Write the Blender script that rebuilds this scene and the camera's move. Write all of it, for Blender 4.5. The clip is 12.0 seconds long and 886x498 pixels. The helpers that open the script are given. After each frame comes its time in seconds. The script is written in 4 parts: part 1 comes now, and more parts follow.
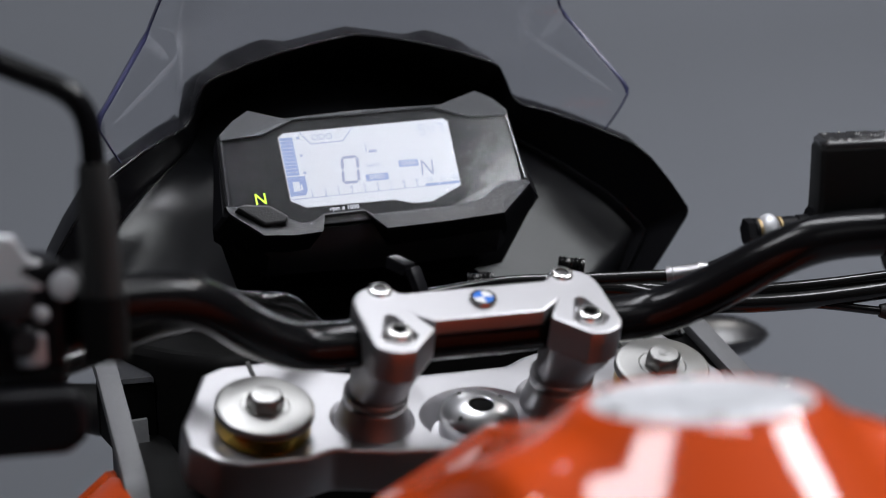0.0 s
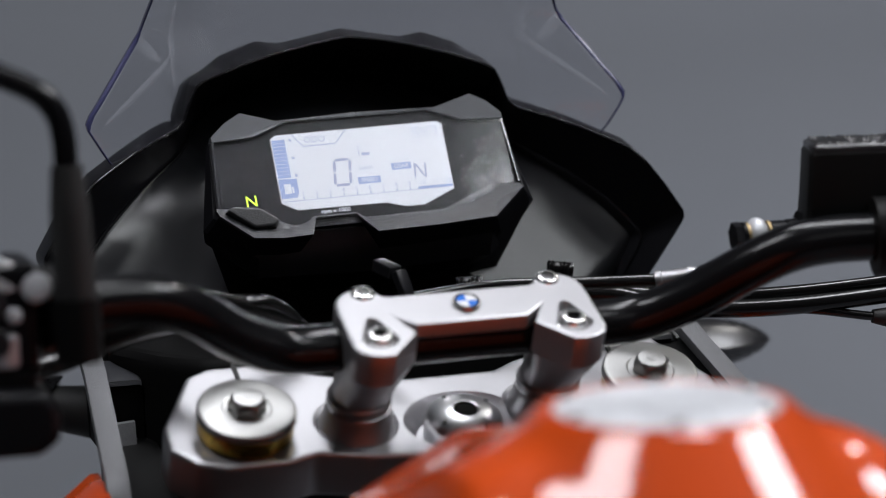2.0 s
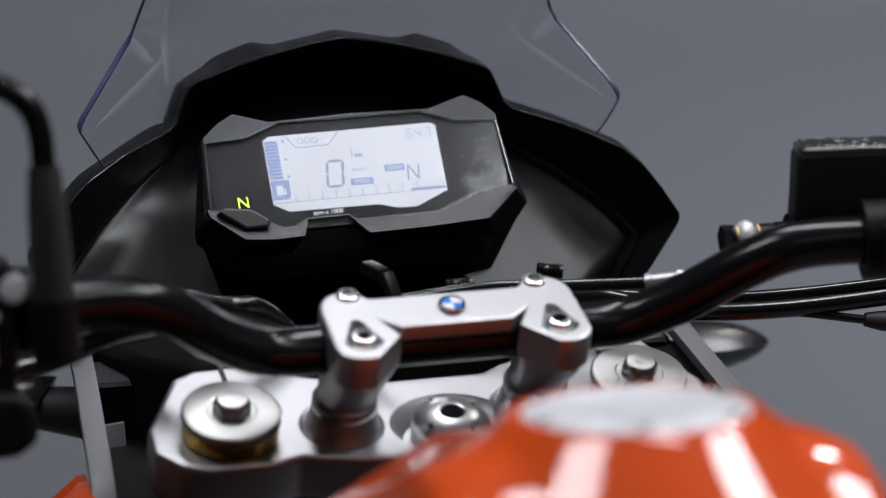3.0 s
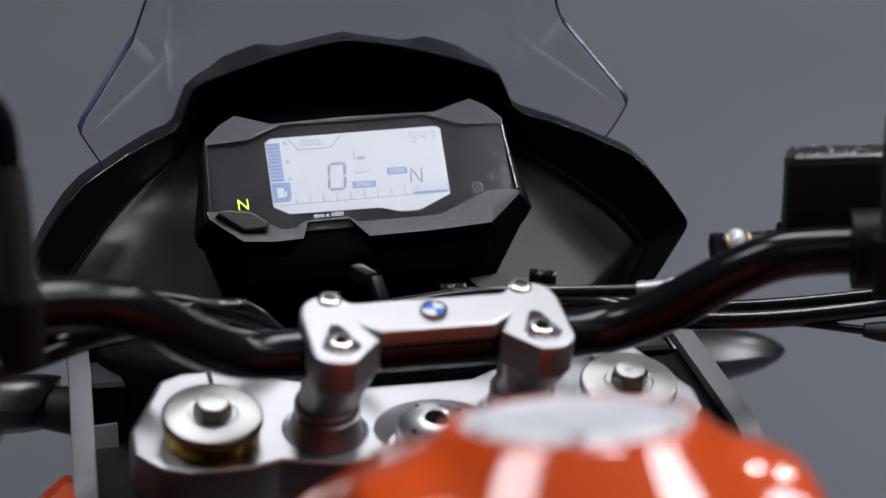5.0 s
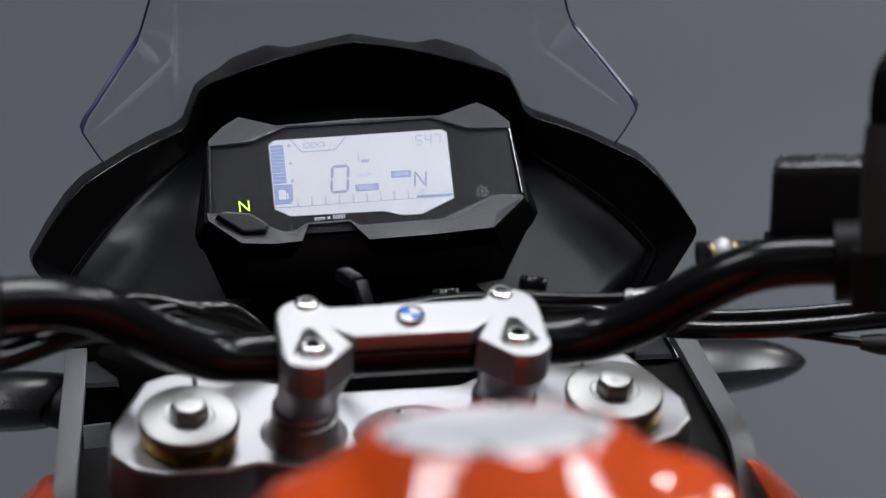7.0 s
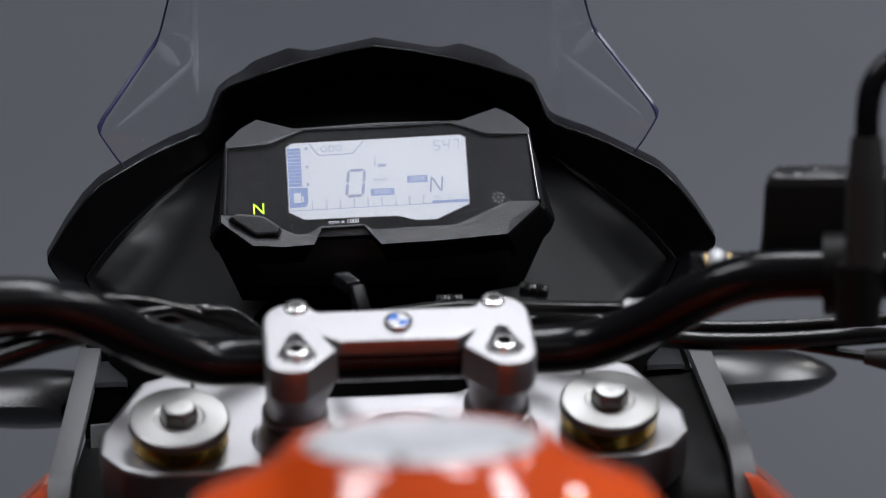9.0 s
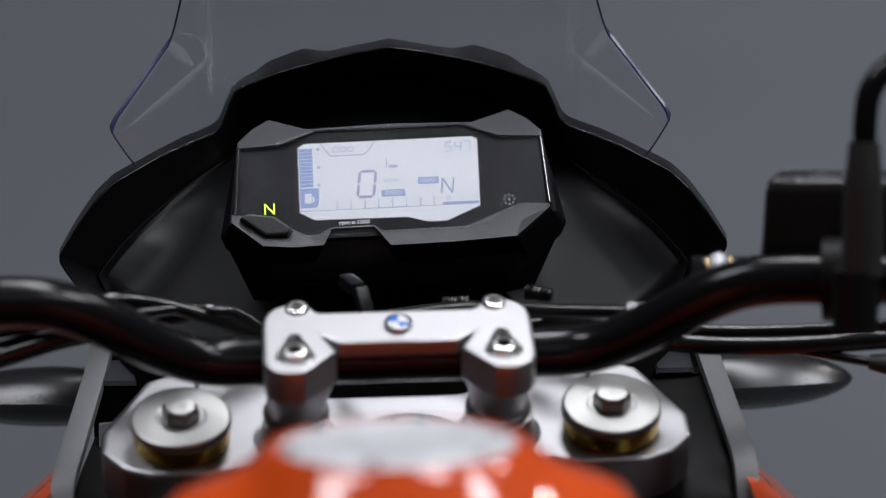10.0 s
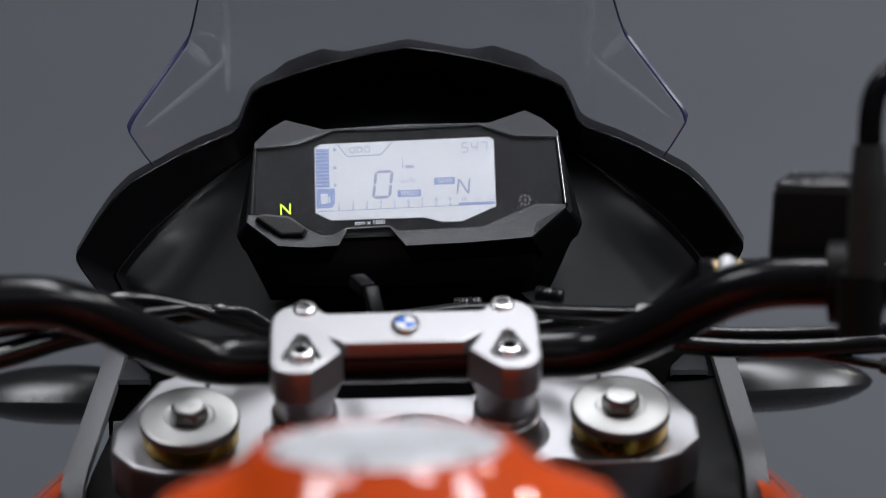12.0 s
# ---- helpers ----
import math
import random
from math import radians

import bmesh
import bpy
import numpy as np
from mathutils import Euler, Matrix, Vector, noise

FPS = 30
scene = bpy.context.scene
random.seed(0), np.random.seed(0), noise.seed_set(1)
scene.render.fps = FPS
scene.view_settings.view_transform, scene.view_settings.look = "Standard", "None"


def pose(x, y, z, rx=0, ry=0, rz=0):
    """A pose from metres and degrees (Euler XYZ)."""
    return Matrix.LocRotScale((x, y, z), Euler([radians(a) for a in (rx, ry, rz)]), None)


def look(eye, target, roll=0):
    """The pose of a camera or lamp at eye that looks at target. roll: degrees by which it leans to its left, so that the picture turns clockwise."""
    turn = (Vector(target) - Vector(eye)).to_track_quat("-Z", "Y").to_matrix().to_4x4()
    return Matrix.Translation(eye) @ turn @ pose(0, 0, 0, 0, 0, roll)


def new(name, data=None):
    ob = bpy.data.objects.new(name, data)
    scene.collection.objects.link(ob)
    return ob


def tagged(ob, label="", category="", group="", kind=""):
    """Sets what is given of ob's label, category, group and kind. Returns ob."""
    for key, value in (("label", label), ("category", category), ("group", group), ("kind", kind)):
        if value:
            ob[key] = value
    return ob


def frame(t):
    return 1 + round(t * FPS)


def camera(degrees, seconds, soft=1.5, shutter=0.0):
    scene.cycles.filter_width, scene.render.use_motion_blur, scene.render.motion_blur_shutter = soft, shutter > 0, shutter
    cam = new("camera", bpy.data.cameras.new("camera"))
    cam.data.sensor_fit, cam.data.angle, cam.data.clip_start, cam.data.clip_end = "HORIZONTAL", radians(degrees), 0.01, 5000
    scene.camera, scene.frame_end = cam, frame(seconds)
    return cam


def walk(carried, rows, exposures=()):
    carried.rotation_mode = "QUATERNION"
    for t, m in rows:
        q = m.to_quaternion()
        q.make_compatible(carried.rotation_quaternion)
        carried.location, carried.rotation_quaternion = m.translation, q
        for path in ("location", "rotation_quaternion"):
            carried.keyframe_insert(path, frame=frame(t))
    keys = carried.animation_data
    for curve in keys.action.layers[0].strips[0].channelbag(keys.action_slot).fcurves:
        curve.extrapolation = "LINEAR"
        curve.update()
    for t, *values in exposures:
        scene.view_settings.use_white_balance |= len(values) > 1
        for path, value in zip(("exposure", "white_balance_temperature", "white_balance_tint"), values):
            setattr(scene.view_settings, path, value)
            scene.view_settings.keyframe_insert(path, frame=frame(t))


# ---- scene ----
# camera: a slow slide round the cockpit, long lens
cam = camera(17.148, 12.0, soft=0.8)
PATH = [
    (0.0, (-0.4449, -1.2847, 1.3218), (0.0204, 0.0917, 1.0978), -2.040),
    (0.5, (-0.4398, -1.2852, 1.3215), (0.0222, 0.0923, 1.0980), -2.031),
    (1.0, (-0.4308, -1.2863, 1.3219), (0.0231, 0.0938, 1.0980), -2.054),
    (1.5, (-0.4197, -1.2883, 1.3207), (0.0248, 0.0950, 1.0982), -2.093),
    (2.0, (-0.4063, -1.2902, 1.3194), (0.0274, 0.0969, 1.0982), -2.030),
    (2.5, (-0.3927, -1.2918, 1.3193), (0.0299, 0.0987, 1.0983), -1.990),
    (3.0, (-0.3753, -1.2953, 1.3191), (0.0329, 0.0995, 1.0984), -2.044),
    (5.0, (-0.2972, -1.3066, 1.3182), (0.0364, 0.1082, 1.0992), -1.830),
    (5.5, (-0.2781, -1.3099, 1.3179), (0.0368, 0.1093, 1.0999), -1.742),
    (6.0, (-0.2542, -1.3115, 1.3172), (0.0390, 0.1125, 1.0999), -1.706),
    (6.5, (-0.2258, -1.3136, 1.3155), (0.0398, 0.1160, 1.0996), -1.653),
    (7.0, (-0.1954, -1.3166, 1.3159), (0.0392, 0.1185, 1.0999), -1.589),
    (9.0, (-0.0917, -1.3246, 1.3170), (0.0342, 0.1241, 1.1022), -1.330),
    (9.5, (-0.0696, -1.3259, 1.3177), (0.0323, 0.1247, 1.1026), -1.290),
    (10.0, (-0.0518, -1.3276, 1.3192), (0.0296, 0.1242, 1.1031), -1.180),
    (10.5, (-0.0388, -1.3282, 1.3192), (0.0278, 0.1243, 1.1033), -1.186),
    (11.0, (-0.0287, -1.3281, 1.3192), (0.0252, 0.1249, 1.1033), -1.166),
    (11.5, (-0.0225, -1.3284, 1.3189), (0.0240, 0.1250, 1.1034), -1.182),
    (12.0, (-0.0191, -1.3288, 1.3196), (0.0223, 0.1246, 1.1036), -1.138),
]
EXPOSURES = [(0.0, 0.09), (3.0, 0.06), (6.0, -0.02), (9.0, -0.05), (12.0, -0.06)]
walk(cam, [(t, look(eye, aim, roll)) for t, eye, aim, roll in PATH], EXPOSURES)
# end of walk
# depth of field of the long lens
cam.data.dof.use_dof = True
cam.data.dof.focus_distance = 1.47
cam.data.dof.aperture_fstop = 4.6

# ---- world, studio lights, exposure ----
world = bpy.data.worlds.new("studio_air")
scene.world = world
world.use_nodes = True
world.node_tree.nodes["Background"].inputs[0].default_value = (0.75, 0.82, 1.0, 1)
world.node_tree.nodes["Background"].inputs[1].default_value = 0.02


def area_light(name, at, aim, size_x, size_y, watts, colour=(1, 1, 1), spread=180):
    data = bpy.data.lights.new(name, "AREA")
    data.shape, data.size, data.size_y, data.energy, data.color = "RECTANGLE", size_x, size_y, watts, colour
    data.spread = radians(spread)
    ob = new(name, data)
    ob.matrix_world = look(at, aim)
    return ob


area_light("overhead_softbox", (0.35, 0.14, 2.9), (0.1, 0.02, 1.05), 1.3, 0.30, 34, (0.95, 0.965, 1.02))
area_light("softbox", (-0.82, -0.22, 2.8), (-0.2, -0.3, 1.1), 0.46, 0.8, 22, (0.955, 0.965, 1.02))
area_light("softbox", (1.50, -0.34, 2.8), (0.2, -0.3, 1.1), 0.60, 0.66, 30, (0.955, 0.965, 1.02))
area_light("fill_softbox", (1.20, -1.16, 2.65), (0.9, -0.3, 1.1), 0.95, 0.55, 13, (0.93, 0.965, 1.0))
# added light without a known source, lifts the fairing's inner panels
area_light("added_front_fill", (0.4, -2.6, 2.7), (0.0, 0.0, 1.1), 1.6, 1.0, 3.0, (0.97, 0.985, 1.0))
spot = area_light("round_lamp", (1.55, 0.65, 2.69), (0.05, -0.3, 1.1), 0.2, 0.2, 9, (1.0, 0.97, 0.94))
spot.data.shape = "ELLIPSE"
area_light("backdrop_light", (2.8, 1.7, 0.3), (2.1, 3.6, 0.5), 1.2, 0.5, 26, (0.955, 0.962, 1.01))
area_light("backdrop_light", (-2.3, 1.6, 0.3), (-1.0, 3.6, 0.4), 1.8, 0.5, 12, (0.92, 0.955, 1.0))

# ---- materials ----


def shader(name, colour, rough=0.5, metal=0.0, grain=0.0, scale=400.0, bump=0.0, stain=0.0, coat=0.0, spec=0.5, aniso=0.0):
    """A surface with fine grain and broad wear, both in real-world size."""
    m = bpy.data.materials.new(name)
    m.use_nodes = True
    nt = m.node_tree
    b = nt.nodes["Principled BSDF"]
    b.inputs["Metallic"].default_value = metal
    b.inputs["Specular IOR Level"].default_value = spec
    b.inputs["Coat Weight"].default_value = coat
    b.inputs["Coat Roughness"].default_value = 0.03
    b.inputs["Anisotropic"].default_value = aniso
    co = nt.nodes.new("ShaderNodeTexCoord")
    fine = nt.nodes.new("ShaderNodeTexNoise")
    fine.inputs["Scale"].default_value = scale
    fine.inputs["Detail"].default_value = 3
    wide = nt.nodes.new("ShaderNodeTexNoise")
    wide.inputs["Scale"].default_value = 14
    wide.inputs["Detail"].default_value = 5
    nt.links.new(co.outputs["Object"], fine.inputs["Vector"])
    nt.links.new(co.outputs["Object"], wide.inputs["Vector"])
    mix = nt.nodes.new("ShaderNodeMix")
    mix.data_type = "RGBA"
    mix.inputs["A"].default_value = (*[c * (1 - grain) for c in colour], 1)
    mix.inputs["B"].default_value = (*[min(1, c * (1 + grain)) for c in colour], 1)
    nt.links.new(fine.outputs["Fac"], mix.inputs["Factor"])
    nt.links.new(mix.outputs["Result"], b.inputs["Base Color"])
    ramp = nt.nodes.new("ShaderNodeMapRange")
    ramp.inputs["From Min"].default_value, ramp.inputs["From Max"].default_value = 0.3, 0.7
    ramp.inputs["To Min"].default_value, ramp.inputs["To Max"].default_value = max(0.02, rough - stain), min(1, rough + stain)
    nt.links.new(wide.outputs["Fac"], ramp.inputs["Value"])
    nt.links.new(ramp.outputs["Result"], b.inputs["Roughness"])
    if bump:
        bp = nt.nodes.new("ShaderNodeBump")
        bp.inputs["Strength"].default_value = bump
        bp.inputs["Distance"].default_value = 0.0004
        nt.links.new(fine.outputs["Fac"], bp.inputs["Height"])
        nt.links.new(bp.outputs["Normal"], b.inputs["Normal"])
    return m


def spun(name, colour, rough):
    """Metal faced on a lathe: fine rings about the object's own z, with the stretched gloss that they give."""
    m = shader(name, colour, rough, metal=1.0, grain=0.04, scale=900, stain=0.04, aniso=0.4)
    nt = m.node_tree
    b = nt.nodes["Principled BSDF"]
    way = nt.nodes.new("ShaderNodeTangent")
    way.direction_type, way.axis = "RADIAL", "Z"
    nt.links.new(way.outputs["Tangent"], b.inputs["Tangent"])
    co = nt.nodes.new("ShaderNodeTexCoord")
    flat = nt.nodes.new("ShaderNodeVectorMath")
    flat.operation = "MULTIPLY"
    flat.inputs[1].default_value = (1, 1, 0)
    nt.links.new(co.outputs["Object"], flat.inputs[0])
    far = nt.nodes.new("ShaderNodeVectorMath")
    far.operation = "LENGTH"
    nt.links.new(flat.outputs["Vector"], far.inputs[0])
    rings = nt.nodes.new("ShaderNodeTexNoise")
    rings.noise_dimensions = "1D"
    rings.inputs["Scale"].default_value = 1400
    nt.links.new(far.outputs["Value"], rings.inputs["W"])
    bp = nt.nodes.new("ShaderNodeBump")
    bp.inputs["Strength"].default_value = 0.18
    bp.inputs["Distance"].default_value = 0.0002
    nt.links.new(rings.outputs["Fac"], bp.inputs["Height"])
    nt.links.new(bp.outputs["Normal"], b.inputs["Normal"])
    return m


def glow(name, colour, strength, rough=0.3, base=0.25):
    m = bpy.data.materials.new(name)
    m.use_nodes = True
    b = m.node_tree.nodes["Principled BSDF"]
    b.inputs["Base Color"].default_value = (*[c * base for c in colour], 1)
    b.inputs["Roughness"].default_value = rough
    b.inputs["Emission Color"].default_value = (*colour, 1)
    b.inputs["Emission Strength"].default_value = strength
    return m


def clear(name, colour, ior=1.5, rough=0.0):
    m = bpy.data.materials.new(name)
    m.use_nodes = True
    b = m.node_tree.nodes["Principled BSDF"]
    b.inputs["Base Color"].default_value = (*colour, 1)
    b.inputs["Roughness"].default_value = rough
    b.inputs["IOR"].default_value = ior
    b.inputs["Transmission Weight"].default_value = 1.0
    return m


MATTE = shader("matte_black_plastic", (0.012, 0.012, 0.013), 0.5, grain=0.3, scale=900, bump=0.35, stain=0.06, spec=0.26)
SATIN = shader("satin_black_plastic", (0.005, 0.005, 0.006), 0.33, grain=0.2, scale=1500, bump=0.12, stain=0.02, spec=0.13)
POLISHED = shader("polished_steel", (0.46, 0.46, 0.47), 0.33, metal=1.0, grain=0.05, scale=700, bump=0.03, stain=0.05)
TEXTURED = shader("grained_grey_plastic", (0.014, 0.0145, 0.0165), 0.34, grain=0.8, scale=1500, bump=0.9, stain=0.03, spec=0.26)
TRIM = shader("fine_grained_trim", (0.062, 0.065, 0.071), 0.33, grain=0.4, scale=2800, bump=0.4, stain=0.06, spec=0.34)
PANEL = shader("grained_dark_panel", (0.014, 0.0145, 0.0165), 0.28, grain=0.5, scale=2300, bump=0.14, stain=0.0, spec=0.52)
BAR = shader("black_bar_paint", (0.004, 0.004, 0.0045), 0.2, grain=0.15, scale=900, stain=0.0, spec=0.16)
GLOSS = shader("glossy_black_edge", (0.006, 0.006, 0.007), 0.2, grain=0.15, scale=900, bump=0.03, stain=0.04, spec=0.8)
# black plastic; also the plugs and blocks that darken recesses and reflections
VOID = shader("deep_black_plastic_and_shade", (0.003, 0.003, 0.003), 0.6, grain=0.2, scale=300, bump=0.1, stain=0.05, spec=0.02)
RUBBER = shader("black_rubber", (0.012, 0.012, 0.012), 0.6, grain=0.25, scale=500, bump=0.2, stain=0.08, spec=0.3)
HOSE = shader("black_hose", (0.004, 0.004, 0.004), 0.2, grain=0.2, scale=600, bump=0.05, stain=0.03, spec=0.35)
CAST = shader("black_cast_perch", (0.0045, 0.0045, 0.0045), 0.46, grain=0.2, scale=900, bump=0.15, stain=0.03, spec=0.08)
ALU = shader("silver_painted_aluminium", (0.287, 0.284, 0.294), 0.41, metal=0.92, grain=0.06, scale=1500, bump=0.08, stain=0.04)
CHROME = shader("zinc_plated_steel", (0.56, 0.555, 0.545), 0.25, metal=1.0, grain=0.05, scale=900, bump=0.04, stain=0.05)
SPUN = spun("lathe_turned_aluminium", (0.255, 0.253, 0.247), 0.4)
SIGNAL = shader("satin_black_signal", (0.010, 0.010, 0.011), 0.27, grain=0.2, scale=1500, bump=0.05, stain=0.02, spec=0.36)
GOLD = shader("gold_anodised", (0.42, 0.27, 0.05), 0.26, metal=1.0, grain=0.08, scale=700, stain=0.05)
COPPER = shader("copper_washer", (0.34, 0.25, 0.13), 0.5, metal=1.0, grain=0.1, scale=700, stain=0.05)
STRAP = shader("grey_powder_coat", (0.082, 0.083, 0.087), 0.45, metal=0.3, grain=0.4, scale=1300, bump=0.8, stain=0.06)
ORANGE = shader("orange_clearcoat", (0.395, 0.043, 0.003), 0.55, grain=0.06, scale=2500, stain=0.03, coat=1.0, spec=0.05)
ORANGE.node_tree.nodes["Principled BSDF"].inputs["Coat IOR"].default_value = 1.44
ORANGE.node_tree.nodes["Principled BSDF"].inputs["Coat Roughness"].default_value = 0.07
CAPGREY = shader("silver_filler_cap", (0.46, 0.466, 0.486), 0.42, metal=0.35, grain=0.06, scale=900, bump=0.1, stain=0.05)
FACE = shader("black_dial_face", (0.006, 0.006, 0.007), 0.4, grain=0.04, scale=900, stain=0.03, spec=0.1)
# white print with a weak glow of its own to keep it bright
PRINT = glow("glowing_white_print", (0.9, 0.93, 1.0), 0.2, base=0.5)
FAINT = shader("unlit_lamp_print", (0.12, 0.12, 0.125), 0.4, grain=0.05)
LCD = glow("lcd_backlight", (0.83, 0.88, 0.95), 0.36, base=0.2)
INK = glow("lcd_segment_ink", (0.42, 0.47, 0.66), 0.34, base=0.2)
INK_SOFT = glow("lcd_fine_ink", (0.46, 0.52, 0.74), 0.36, base=0.2)
BLUEBAR = glow("lcd_blue_bar", (0.34, 0.44, 0.74), 0.38, base=0.2)
LAMP_N = glow("lit_neutral_lamp", (0.62, 1.0, 0.05), 1.3)
BLUE = shader("badge_blue", (0.03, 0.12, 0.42), 0.2, grain=0.03, coat=1.0)
WHITE = shader("badge_white", (0.55, 0.55, 0.56), 0.2, grain=0.02, coat=1.0)
SCREEN = clear("clear_polycarbonate", (0.87, 0.875, 0.90), 1.3)
LENS = clear("dial_cover_plastic", (0.97, 0.97, 0.98), 1.12, 0.012)
LENS.node_tree.nodes["Principled BSDF"].inputs["Coat Weight"].default_value = 1.0
LENS.node_tree.nodes["Principled BSDF"].inputs["Coat Roughness"].default_value = 0.12
LENS.node_tree.nodes["Principled BSDF"].inputs["Coat IOR"].default_value = 1.5
GREYWALL = shader("grey_backdrop_paint", (0.214, 0.225, 0.247), 0.85, grain=0.03, scale=40, stain=0.04, spec=0.2)
DARKWALL = shader("dark_studio_paint", (0.05, 0.05, 0.055), 0.8, grain=0.05, scale=30, stain=0.05, spec=0.2)

# ---- building helpers ----
MM = 0.001
BODY = pose(0, 0, 0, 0, 0, -2.265)                     # main frame, fairing and tank
FORK = pose(0, 0, 1.05, 25.5)                           # turned fork: z along the steering axis
DIAL = BODY @ pose(-0.0003, 0.1557, 1.1334, 58.65) @ pose(0, 0, 0, 0, 0, 1.4)   # face of the instrument


def part(name, bm, material, parent, label="", smooth=35, m=None, kind="", at=None):
    if m is not None:
        bm.transform(m)
    bmesh.ops.recalc_face_normals(bm, faces=bm.faces[:])
    me = bpy.data.meshes.new(name)
    bm.to_mesh(me)
    bm.free()
    me.materials.append(material)
    if smooth:
        me.polygons.foreach_set("use_smooth", [True] * len(me.polygons))
        me.set_sharp_from_angle(angle=radians(smooth))
        me.polygons.foreach_set("use_smooth", [len(p.vertices) < 5 for p in me.polygons])
    ob = new(name, me)
    ob.parent = parent
    if at is not None:                                  # keeps its own axes
        ob.matrix_basis = at
    return tagged(ob, label, kind=kind)


def bevelled(bm, width, angle=25, segments=2):
    bmesh.ops.recalc_face_normals(bm, faces=bm.faces[:])
    edges = [e for e in bm.edges if len(e.link_faces) == 2 and e.calc_face_angle(0) > radians(angle)]
    bmesh.ops.bevel(bm, geom=edges, offset=width, segments=segments, profile=0.6, affect="EDGES", clamp_overlap=True)
    return bm


def loft(loops, closed=True, caps=True, ring=True):
    """Skin through loops of equal length; ring: each loop is closed on itself."""
    bm = bmesh.new()
    rows = [[bm.verts.new(p) for p in loop] for loop in loops]
    n = len(rows[0])
    for a, b in zip(rows, rows[1:]):
        for i in range(n if ring else n - 1):
            j = (i + 1) % n
            bm.faces.new((a[i], a[j], b[j], b[i]))
    if caps and ring:
        bm.faces.new(rows[0][::-1])
        bm.faces.new(rows[-1])
    return bm


def prism(outline, low, high, bevel=0.0, segments=2):
    """A plate of millimetre outline between two heights, edges rounded."""
    bm = loft([[(x * MM, y * MM, h * MM) for x, y in outline] for h in (low, high)])
    bmesh.ops.recalc_face_normals(bm, faces=bm.faces[:])
    return bevelled(bm, bevel * MM, segments=segments) if bevel else bm


def box(x0, x1, y0, y1, z0, z1, bevel=1.0):
    return prism([(x0, y0), (x1, y0), (x1, y1), (x0, y1)], z0, z1, bevel)


def turned(profile, n=40, cx=0.0, cy=0.0):
    """A solid of revolution about z from (radius, height) in millimetres."""
    loops = [[((cx + r * math.cos(2 * math.pi * k / n)) * MM, (cy + r * math.sin(2 * math.pi * k / n)) * MM, h * MM) for k in range(n)]
             for r, h in profile]
    return loft(loops)


def smooth_path(points, per=8, tight=1.0):
    """A curve through the points; a low value of tight keeps their corners."""
    pts = [Vector(p) for p in points]
    pts = [2 * pts[0] - pts[1], *pts, 2 * pts[-1] - pts[-2]]
    out = []
    for a, b, c, d in zip(pts, pts[1:], pts[2:], pts[3:]):
        for k in range(per):
            t = k / per
            p, q = (c - a) * 0.5 * tight, (d - b) * 0.5 * tight
            out.append(b * (2 * t ** 3 - 3 * t * t + 1) + p * (t ** 3 - 2 * t * t + t) + c * (3 * t * t - 2 * t ** 3) + q * (t ** 3 - t * t))
    return [*out, pts[-2]]


def tube(points, radius, n=20, per=8, radii=None):
    """A round hose or bar along a smooth path, in metres."""
    path = smooth_path(points, per)
    count = len(path)
    loops, side = [], None
    for k, p in enumerate(path):
        way = (path[min(k + 1, count - 1)] - path[max(k - 1, 0)]).normalized()
        side = (side or Vector((0.13, 0.2, 1))).cross(way).cross(way).normalized() * -1 if side is None else (side - way * side.dot(way)).normalized()
        other = way.cross(side)
        r = radius if radii is None else float(np.interp(k / (count - 1), np.linspace(0, 1, len(radii)), radii))
        loops.append([p + r * (math.cos(2 * math.pi * i / n) * side + math.sin(2 * math.pi * i / n) * other) for i in range(n)])
    return loft(loops)


def toward(a, b, f):
    return tuple(p + (q - p) * f for p, q in zip(a, b))


def mirrored(half):
    """A closed outline from its half at x >= 0, listed from one end on the axis to the other."""
    return half + [(-x, y) for x, y in reversed(half) if abs(x) > 1e-6]


def join(*parts):
    out = bmesh.new()
    for b in parts:
        me = bpy.data.meshes.new("piece")
        b.to_mesh(me)
        b.free()
        out.from_mesh(me)
        bpy.data.meshes.remove(me)
    return out


def lettering(text, size, slant=0.0):
    """Mesh of a word in the built-in font, thickness a fifth of a millimetre, centred on its own box."""
    cu = bpy.data.curves.new("word", "FONT")
    cu.body, cu.size, cu.shear, cu.align_x, cu.align_y, cu.extrude = text, size * MM, slant, "CENTER", "CENTER", 0.0001
    cu.resolution_u = 3
    ob = bpy.data.objects.new("word", cu)
    me = bpy.data.meshes.new_from_object(ob)
    bm = bmesh.new()
    bm.from_mesh(me)
    bpy.data.objects.remove(ob)
    bpy.data.meshes.remove(me)
    return bm


def cut(bm, *tools):
    """The solid with the tools' shapes taken out of it."""
    def solid(b):
        bmesh.ops.recalc_face_normals(b, faces=b.faces[:])
        me = bpy.data.meshes.new("solid")
        b.to_mesh(me)
        b.free()
        return new("solid", me)
    ob = solid(bm)
    others = [solid(t) for t in tools]
    for o in others:
        mod = ob.modifiers.new("cut", "BOOLEAN")
        mod.operation, mod.object, mod.solver = "DIFFERENCE", o, "EXACT"
    me = bpy.data.meshes.new_from_object(ob.evaluated_get(bpy.context.evaluated_depsgraph_get()))
    out = bmesh.new()
    out.from_mesh(me)
    for o in (ob, *others):
        old = o.data
        bpy.data.objects.remove(o)
        bpy.data.meshes.remove(old)
    bpy.data.meshes.remove(me)
    return out


SEGMENTS = {"0": "abcdef", "1": "bc", "4": "bcfg", "5": "acdfg", "7": "abc"}


